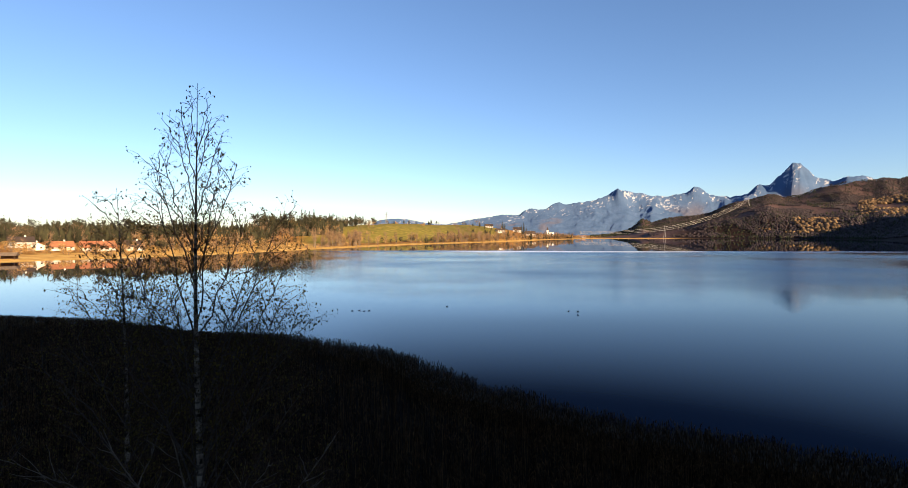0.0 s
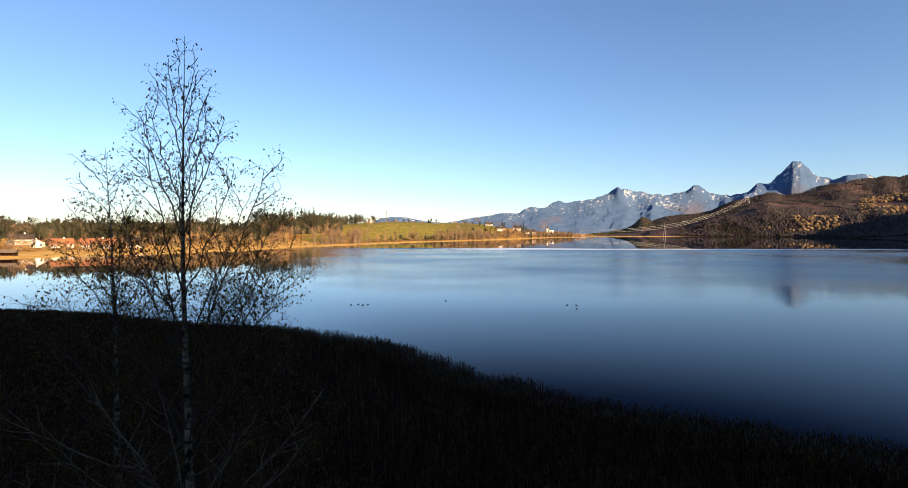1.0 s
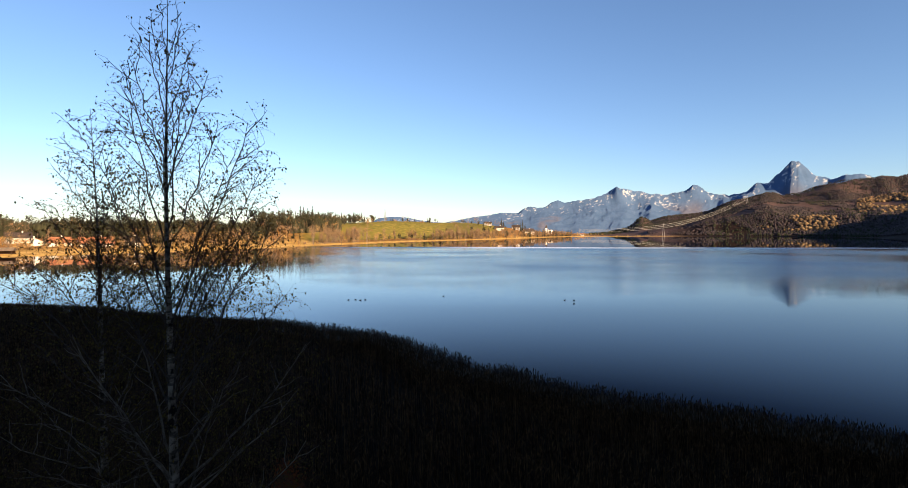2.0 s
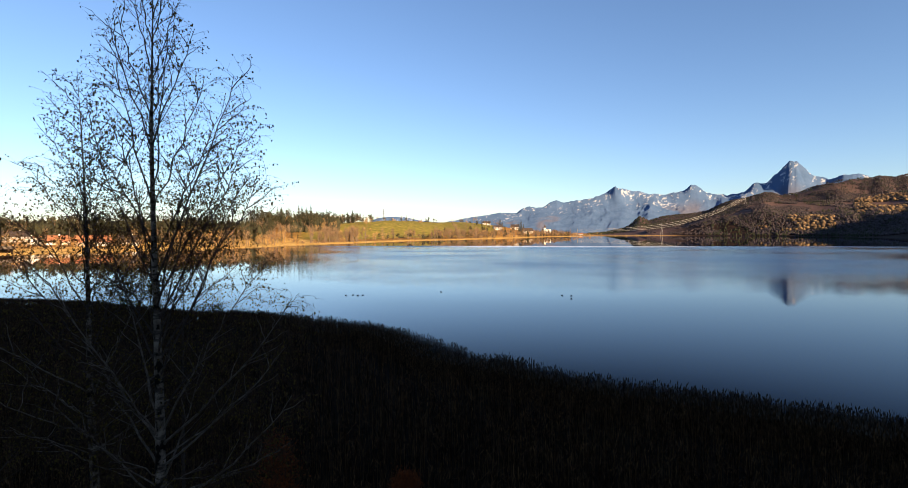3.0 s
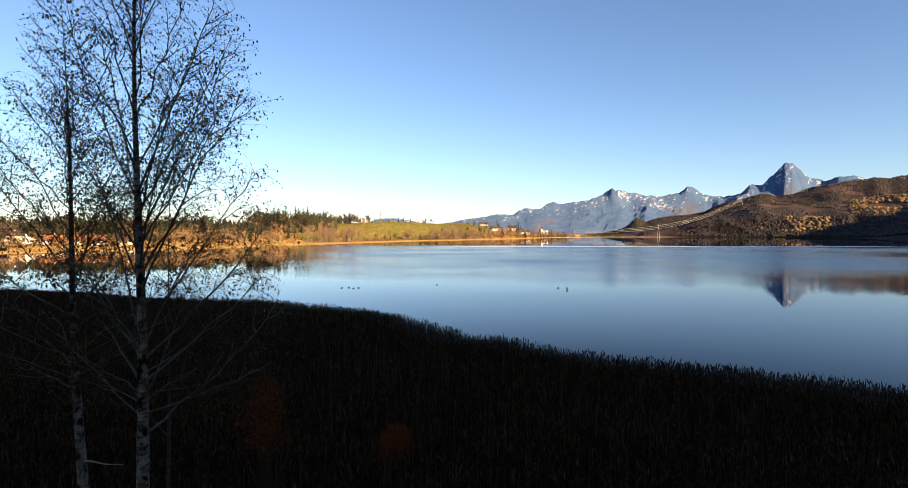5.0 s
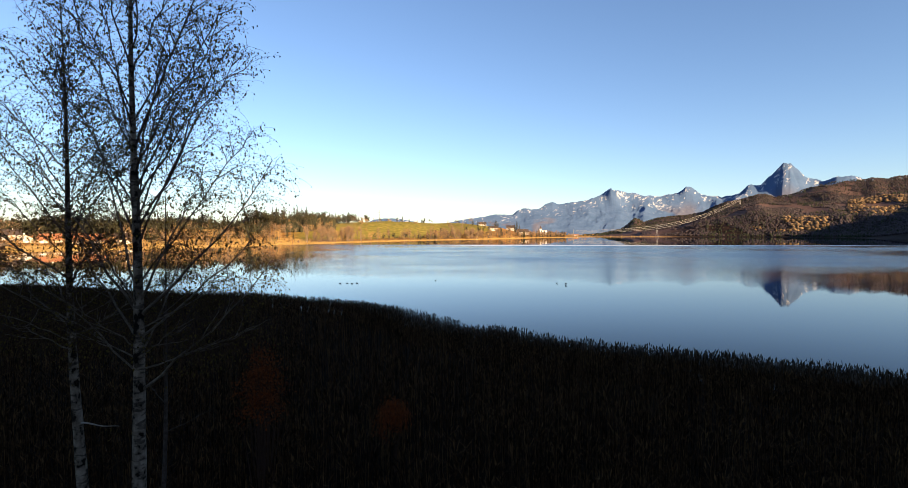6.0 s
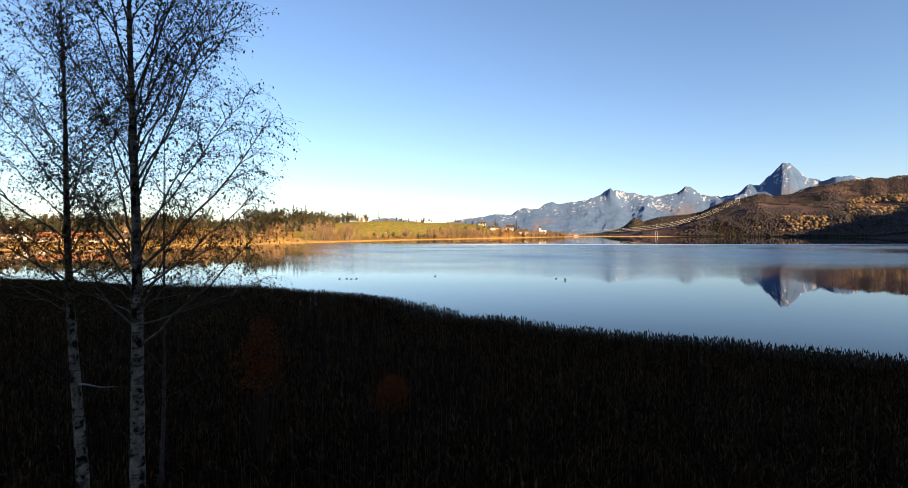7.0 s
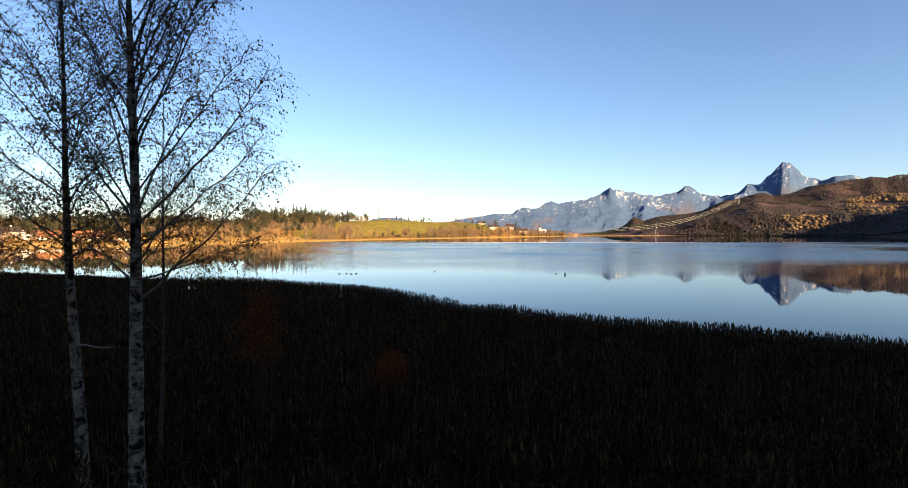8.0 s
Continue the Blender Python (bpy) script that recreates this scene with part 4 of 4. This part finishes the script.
def birch(name, x, y, tall, radius, limbs, seed, label, lean=(0, 0), dense=1.0, leafy=1.0, fork=0.25, bare_below=4.4, bark="bark"):
    """A nearly leafless birch: white stem, rising limbs, hanging twigs and a few withered leaves. limbs: height, reach x, reach y, tip height."""
    r = random.Random(seed)
    ob = tagged(empty(name, x, y), label, "tree", "birches on the bank")
    z0 = float(height(x, y))

    def axis(z):
        f = z / tall
        return np.array((lean[0] * f + 0.035 * math.sin(z * 0.55 + seed) * min(1, z / 3), lean[1] * f + 0.04 * math.sin(z * 0.4 + 2 * seed), z))

    g = Geo()
    zs = np.linspace(-0.4, tall, 60)
    rad = radius * np.clip(1 - zs / tall, 0.0, 1) ** 1.2 + 0.004
    rad = rad * (1 + 0.25 * np.exp(-np.maximum(zs, 0) / 0.5)) * (1 + 0.03 * np.sin(zs * 5.1 + seed))
    g.tube([axis(z) for z in zs], rad, 14)
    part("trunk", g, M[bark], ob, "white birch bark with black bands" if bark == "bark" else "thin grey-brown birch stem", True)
    twigs, leaves = Geo(), Geo()

    def leaf(p):
        s = r.uniform(0.014, 0.029)
        a = np.array([r.uniform(-1, 1) for _ in range(3)])
        a /= np.linalg.norm(a) + 1e-6
        d = np.array((0, 0, -1.0)) + a * 0.6
        side = np.cross(d, a + (0.1, 0.2, 0.3))
        side /= np.linalg.norm(side) + 1e-6
        leaves.add([p, p + d * s * 0.8 + side * s * 0.9, p + d * s * 1.9, p + d * s * 0.8 - side * s * 0.9], [(0, 1, 2), (0, 2, 3)])

    def twig(p, direction, length, rad0, depth, hang):
        n = max(2, int(length / 0.13))
        pts = [np.array(p)]
        d = np.array(direction, float)
        for i in range(n):
            d = d + np.array((r.gauss(0, 0.08), r.gauss(0, 0.08), r.gauss(0, 0.07) - hang))
            d /= np.linalg.norm(d)
            pts.append(pts[-1] + d * length / n)
        twigs.tube(pts, np.linspace(rad0, 0.0013, n + 1), 3)
        if depth:
            for i in range(1, n + 1):
                if r.random() < 0.70 * dense * (1.02 - 0.42 * float(smooth(0.6, 0.86, pts[i][2] / tall))):
                    dd = d * 0.6 + np.array((r.gauss(0, 0.6), r.gauss(0, 0.6), r.gauss(0.15, 0.4)))
                    twig(pts[i], dd / np.linalg.norm(dd), length * r.uniform(0.28, 0.55), rad0 * 0.55, depth - 1, hang * 1.25)
        for q in pts[2:]:
            if r.random() < (0.85 if depth == 0 else 0.5) * leafy * (0.62 + 1.1 * float(smooth(0.50, 0.95, q[2] / tall))):
                leaf(q)

    for h, rx, ry, tip in limbs:
        start, end = axis(h), axis(min(tip, tall)) * (1, 1, 0) + (rx, ry, tip)
        pts = bend(start, end, 0.12 if h < 8.0 else 0.02)
        pts[1:] += np.array([[r.gauss(0, 0.03) for _ in range(3)] for _ in range(len(pts) - 1)])
        length = float(np.linalg.norm(np.diff(pts, axis=0), axis=1).sum())
        r0 = min(0.006 + (0.0064 if h < 8.6 else 0.0041) * length, radius * max(0.12, 1 - h / tall) * 0.6)
        if tip < h:
            pts, r0 = start + (end - start) * np.linspace(0, 1, 9)[:, None] + np.array([[0, 0, 0.02 * math.sin(k)] for k in range(9)]), 0.027
        g = Geo()
        g.tube(pts, np.linspace(r0, 0.006, len(pts)), 7)
        dead = h < bare_below or tip < h
        lines = [(pts, length, fork, 1.0)]
        for i in range(0 if dead else int(length / 0.5)):
            f = 0.25 + 0.68 * (i + r.random()) / max(1, int(length / 0.5))
            k = min(len(pts) - 2, int(f * (len(pts) - 1)))
            q = pts[k] + (pts[k + 1] - pts[k]) * (f * (len(pts) - 1) - k)
            along = (pts[k + 1] - pts[k]) / np.linalg.norm(pts[k + 1] - pts[k])
            a = r.uniform(0, 6.28)
            d = along * 0.85 + np.array((math.cos(a), math.sin(a), 0.1)) * 0.75
            reach = (0.45 + 0.55 * min(1.0, length / 2.5)) * (1.1 - 0.5 * f) * r.uniform(0.7, 1.2)
            side = bend(q, q + d / np.linalg.norm(d) * reach, 0.05, 5)
            side[1:] += np.array([[r.gauss(0, 0.018) for _ in range(3)] for _ in range(4)])
            g.tube(side, np.linspace(min(0.013, r0 * 0.6), 0.004, 5), 5)
            lines.append((side, reach, 0.12, 0.8))
        part("branch", g, M["dead_wood"] if tip < h else M["pale_limb"] if h < 8.6 and radius > 0.16 else M["limb"], ob, "bleached dead branch" if tip < h else "", True)
        full = dense * (1.40 - 0.53 * float(smooth(0.42, 0.55, h / tall)) - 0.15 * float(smooth(0.6, 0.85, h / tall)))
        droop = 0.12 + 0.16 * float(smooth(9.4, 7.4, h)) if h > 6 else 0.12
        if 6 < h < 9.2:
            full *= 1.12
        for line, run, first_at, share in lines:
            steps = int(run / (0.16 / full))
            for i in range(steps):
                f = first_at + (1 - first_at) * (i + r.random()) / steps
                k = min(len(line) - 2, int(f * (len(line) - 1)))
                q = line[k] + (line[k + 1] - line[k]) * (f * (len(line) - 1) - k)
                if dead and r.random() < 0.85:
                    continue
                along = (line[k + 1] - line[k]) / np.linalg.norm(line[k + 1] - line[k])
                a = r.uniform(0, 6.28)
                d = along * 0.65 + np.array((math.cos(a), math.sin(a), r.uniform(-0.2, 0.4))) * 0.7
                twig(q, d / np.linalg.norm(d), (0.34 + 0.42 * (1 - 0.5 * f) * min(1.0, length / 2.5)) * share * r.uniform(0.7, 1.3) * min(1, max(0.4, (tall - q[2]) / 3.5)), 0.0041, 1 + (r.random() < 0.35), droop)
    for i in range(int(26 * dense)):
        h = tall * r.uniform(0.72, 0.995)
        a = r.uniform(0, 6.28)
        twig(axis(h), (math.cos(a) * 0.7, math.sin(a) * 0.7, 0.75), 0.16 + 0.6 * (1 - h / tall) * 3, 0.006, 1, 0.03)
    part("twig_work", twigs, M["twig"], ob, "thin hanging brown twigs", kind="stuff")
    if leaves.n:
        part("foliage", leaves, M["leaf"], ob, "sparse withered leaves", kind="stuff")
    return ob


def wild_limbs(seed, low, high, count, reach, tall):
    """Limbs wound round the stem, shorter towards the top."""
    r = random.Random(seed)
    out = []
    for i in range(count):
        f = i / (count - 1)
        h = low + (high - low) * f
        a = i * 2.4 + r.uniform(-0.5, 0.5)
        R = reach * (1 - 0.86 * f ** 0.95) * r.uniform(0.75, 1.1)
        out.append((h, R * math.cos(a), R * math.sin(a), min(tall * 0.985, h + R * r.uniform(1.1, 1.7) * (0.45 + 0.55 * float(smooth(0.0, 0.3, f))))))
    return out


MAIN_LIMBS = [(6.7, 2.6, 0.3, 7.7), (7.0, 1.5, -1.0, 8.0), (6.9, -1.9, 0.4, 7.8), (7.2, -0.9, -0.8, 8.3), (7.6, 1.6, 1.2, 8.8), (6.2, 3.2, -0.5, 9.2), (7.0, 0.3, 1.7, 9.8), (7.4, 2.7, 0.5, 10.0), (7.9, 3.2, -0.3, 11.3), (8.15, 1.9, -0.8, 11.0), (8.6, 2.2, 1.0, 12.2), (9.4, 2.15, -0.6, 13.4), (9.9, 1.3, -0.9, 13.4), (9.8, 2.2, 0.3, 13.9), (10.4, 1.9, 0.5, 14.0), (11.0, 1.2, -0.5, 14.4), (10.7, 2.1, -0.2, 14.5), (11.2, 2.0, 0.3, 15.2), (11.6, 1.9, -0.2, 16.1), (12.2, 1.1, 0.9, 15.6), (13.1, 1.5, 0.2, 16.2),
              (13.7, 0.9, -0.8, 16.6), (14.6, 1.15, 0.2, 17.3), (15.3, 0.9, -0.3, 17.2), (16.1, 0.6, 0.2, 17.9), (16.8, 0.5, -0.2, 18.3), (17.4, 0.3, 0.1, 18.6)]
MAIN_LIMBS += [(6.6, -1.8, -0.3, 9.0), (7.3, -2.0, 0.5, 10.4), (7.9, -1.7, -0.6, 11.6), (8.0, -0.2, -1.5, 10.4), (8.5, -1.2, 0.6, 11.9), (8.9, -0.9, 1.2, 12.2), (9.6, -1.7, 0.5, 13.3), (10.3, -1.2, -0.9, 13.4), (11.0, -0.6, 0.4, 13.8), (11.5, -1.6, 0.3, 14.9), (12.4, -1.2, -0.6, 15.4), (13.3, -1.4, 0.3, 16.6),
               (14.0, -0.7, 0.9, 16.5), (14.55, -1.35, 0.0, 17.4), (15.2, -0.8, -0.5, 17.5), (16.2, -0.7, 0.2, 18.2), (16.9, -0.4, -0.2, 18.5), (17.5, -0.25, 0.1, 18.7), (10.0, 0.2, 1.7, 13.2), (12.0, 0.1, -1.3, 14.8)]
MAIN_LIMBS = [(h, x * (0.74 if h > 12.5 else 1.0), y * (0.74 if h > 12.5 else 1.0), tip) for h, x, y, tip in MAIN_LIMBS]
birch("birch", -5.75, 10.9, 19.1, 0.19, MAIN_LIMBS, 3, "tall white-barked birch, almost leafless, on the dark bank", (0.0, 0), 1.32, 1.4)
birch("birch", -8.15, 12.5, 16.9, 0.165, wild_limbs(5, 7.1, 16.2, 44, 2.6, 16.9) + [(4.9, 1.15, -0.15, 4.85), (6.8, -2.0, 0.3, 7.6), (7.0, -1.2, -0.9, 8.1), (7.1, 1.6, -0.6, 7.9), (7.4, 0.9, 1.0, 8.5)], 7, "slender almost leafless birch beside a taller one", (-0.5, 0), 1.40, 1.4)
birch("birch", -7.1, 14.0, 12.6, 0.075, wild_limbs(9, 4.0, 12.2, 11, 1.6, 12.8), 12, "younger thin-stemmed birch behind the tall one", (0.2, 0.2), 0.4, bark="limb")
birch("birch", -11.6, 12.2, 13.5, 0.15, wild_limbs(14, 4.0, 12.8, 20, 2.2, 13.5), 19, "bare young birch at the edge of the reeds", (-0.2, 0), 0.9)


# ---- rusty bushes in the reeds ----
def leafy_shrub(x, y, tall, wide, seed):
    """A many-stemmed shrub with small leaves left on its twigs."""
    r = random.Random(seed)
    ob = tagged(empty("rust_shrub", x, y), "dim rust-red leafy shrub among the reeds", "shrub", "rusty shrubs")
    stem, crown = Geo(), Geo()
    for i in range(26):
        a, out = r.uniform(0, 6.28), wide * r.uniform(0.15, 1.0)
        end = np.array((out * math.cos(a), out * math.sin(a), tall * (1.0 - 0.28 * (out / wide) ** 2) * r.uniform(0.86, 1.0)))
        pts = bend((0.1 * math.cos(a), 0.1 * math.sin(a), -0.2), end, 0.1, 7)
        stem.tube(pts, np.linspace(0.03, 0.006, 7), 5)
        for k in range(150):
            q = pts[r.randrange(5, 7)] + np.array([r.gauss(0, 0.19 * wide) for _ in range(3)])
            q[2] = max(q[2], 0.3)
            d = np.array([[r.uniform(-1, 1) for _ in range(3)] for _ in range(2)]) * r.uniform(0.028, 0.055)
            crown.add([q, q + d[0], q + d[0] * 1.3 + d[1], q + d[1]], [(0, 1, 2, 3)])
    part("stem", stem, M["twig"], ob)
    part("foliage", crown, M["rust"], ob, "small rust-red leaves", kind="stuff")


leafy_shrub(-5.1, 16.4, 5.9, 0.85, 4)
leafy_shrub(-1.1, 19.9, 2.9, 0.7, 5)


# ---- the reed bed ----
def reed_bed(count, seed, fringe=False):
    """Dry reeds: stalk, two bent leaves and a drooping plume each."""
    r = np.random.RandomState(seed)
    n = count * (60 if fringe else 3)
    y = 4 + 92 * r.uniform(0, 1, n) ** 1.25
    x = r.uniform(-1.06, 1.06, n) * (y + 6)
    s = shore(x, y)
    dens = fbm(x / 7, y / 7, 3, 3) + 0.5 * (y > 60) + 0.8 * (s < 5)
    ok = (s > -1.5 - 2.0 * value_noise(x / 3, y / 3, 8)) & (r.uniform(0, 1, n) < 0.35 + dens)
    if fringe:
        ok &= (s < 4.0) & (y < 90)
    x, y = x[ok][:count], y[ok][:count]
    n = len(x)
    base = np.maximum(height(x, y), -0.4)
    tall = (1.75 + 0.9 * fbm(x / 9, y / 9, 3, 6)) * r.uniform(0.78, 1.04, n)
    tall = tall * (1 - 0.45 * smooth(66, 80, y)) * (1 + 0.4 * np.exp(-((x + 74) / 9) ** 2 - ((y - 84) / 7) ** 2))
    a = r.uniform(0, 2 * math.pi, n)
    la = r.uniform(0, 0.16, n)
    lx, ly = np.cos(a) * la, np.sin(a) * la
    w = 0.007 + 0.006 * r.uniform(0, 1, n) + 0.00012 * y

    def at(f, side, wid, ox=0.0, oy=0.0, dz=0.0):
        sx, sy = -np.sin(a), np.cos(a)
        return np.stack([x + lx * tall * f * f + sx * side * wid + ox, y + ly * tall * f * f + sy * side * wid + oy, base + tall * f + dz], -1)

    blocks = []
    blocks.append(np.stack([at(0, -1, w), at(0, 1, w), at(0.93, 0.5, w), at(0.93, -0.5, w)], 1))
    for f, length in ((0.45, 0.55), (0.68, 0.48)):
        b = r.uniform(0, 2 * math.pi, n)
        ox, oy = np.cos(b) * length * 0.55, np.sin(b) * length * 0.55
        up = length * r.uniform(0.35, 0.75, n)
        blocks.append(np.stack([at(f, -1, w), at(f, 1, w), at(f, 0.9, w * 1.7, ox, oy, up), at(f, -0.9, w * 1.7, ox, oy, up)], 1))
        blocks.append(np.stack([at(f, -0.9, w * 1.7, ox, oy, up), at(f, 0.9, w * 1.7, ox, oy, up), at(f, 0.1, w, 1.9 * ox, 1.9 * oy, up * 0.8), at(f, -0.1, w, 1.9 * ox, 1.9 * oy, up * 0.8)], 1))
    b = r.uniform(0, 2 * math.pi, n)
    ox, oy = np.cos(b) * 0.07, np.sin(b) * 0.07
    plume = ((0.034 if fringe else 0.018) + 0.016 * r.uniform(0, 1, n)) * (r.uniform(0, 1, n) < 0.6) + 0.004
    blocks.append(np.stack([at(0.86, -0.3, plume), at(0.93, 1, plume, 0.4 * ox, 0.4 * oy), at(1.02, 0.1, plume, ox, oy), at(0.95, -1, plume, 0.5 * ox, 0.5 * oy)], 1))
    verts = np.concatenate(blocks).reshape(-1, 3)
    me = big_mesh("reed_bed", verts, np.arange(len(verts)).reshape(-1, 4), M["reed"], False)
    if fringe:
        me.materials.append(M["plume"])
        slot = np.zeros(len(me.polygons), np.int32)
        slot[-n:] = 1
        me.polygons.foreach_set("material_index", slot)
    return me


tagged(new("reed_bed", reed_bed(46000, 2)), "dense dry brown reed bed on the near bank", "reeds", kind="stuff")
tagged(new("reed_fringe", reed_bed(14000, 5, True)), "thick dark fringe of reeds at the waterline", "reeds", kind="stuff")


# ---- ducks ----
def duck(x, y, turn):
    ob = tagged(empty("duck", x, y, 0.0, turn, 0.85), "small dark duck resting on the calm water", "duck", "ducks on the lake")
    g = Geo()
    t = np.linspace(-1, 1, 9)
    g.tube([(0.24 * k, 0, 0.06 + 0.03 * k * k) for k in t], [0.012 + 0.10 * math.sqrt(max(0, 1 - k * k)) for k in t], 10, True)
    part("body", g, M["duck"], ob, "", True)
    g = Geo()
    g.tube([(0.17, 0, 0.10), (0.21, 0, 0.19), (0.24, 0, 0.25), (0.28, 0, 0.26), (0.31, 0, 0.25)], [0.045, 0.035, 0.045, 0.045, 0.015], 8, True)
    head = part("head", g, M["duck"], ob, "", True)
    g = Geo()
    g.tube([(0.30, 0, 0.25), (0.35, 0, 0.24)], [0.016, 0.010], 6, True)
    part("bill", g, M["bill"], head, "pale bill")
    return ob


first = duck(-21.8, 104, 10)
for x, y, turn in ((-20.4, 104.5, 5), (-19.2, 103.6, 20), (-18.2, 104.2, 190), (-1.6, 110, 40), (2.8, 140, 70), (24.4, 103.5, 15), (25.2, 98.5, 200), (26.3, 103.0, 160)):
    copy_thing(first, pose(x, y, 0, 0, 0, turn))
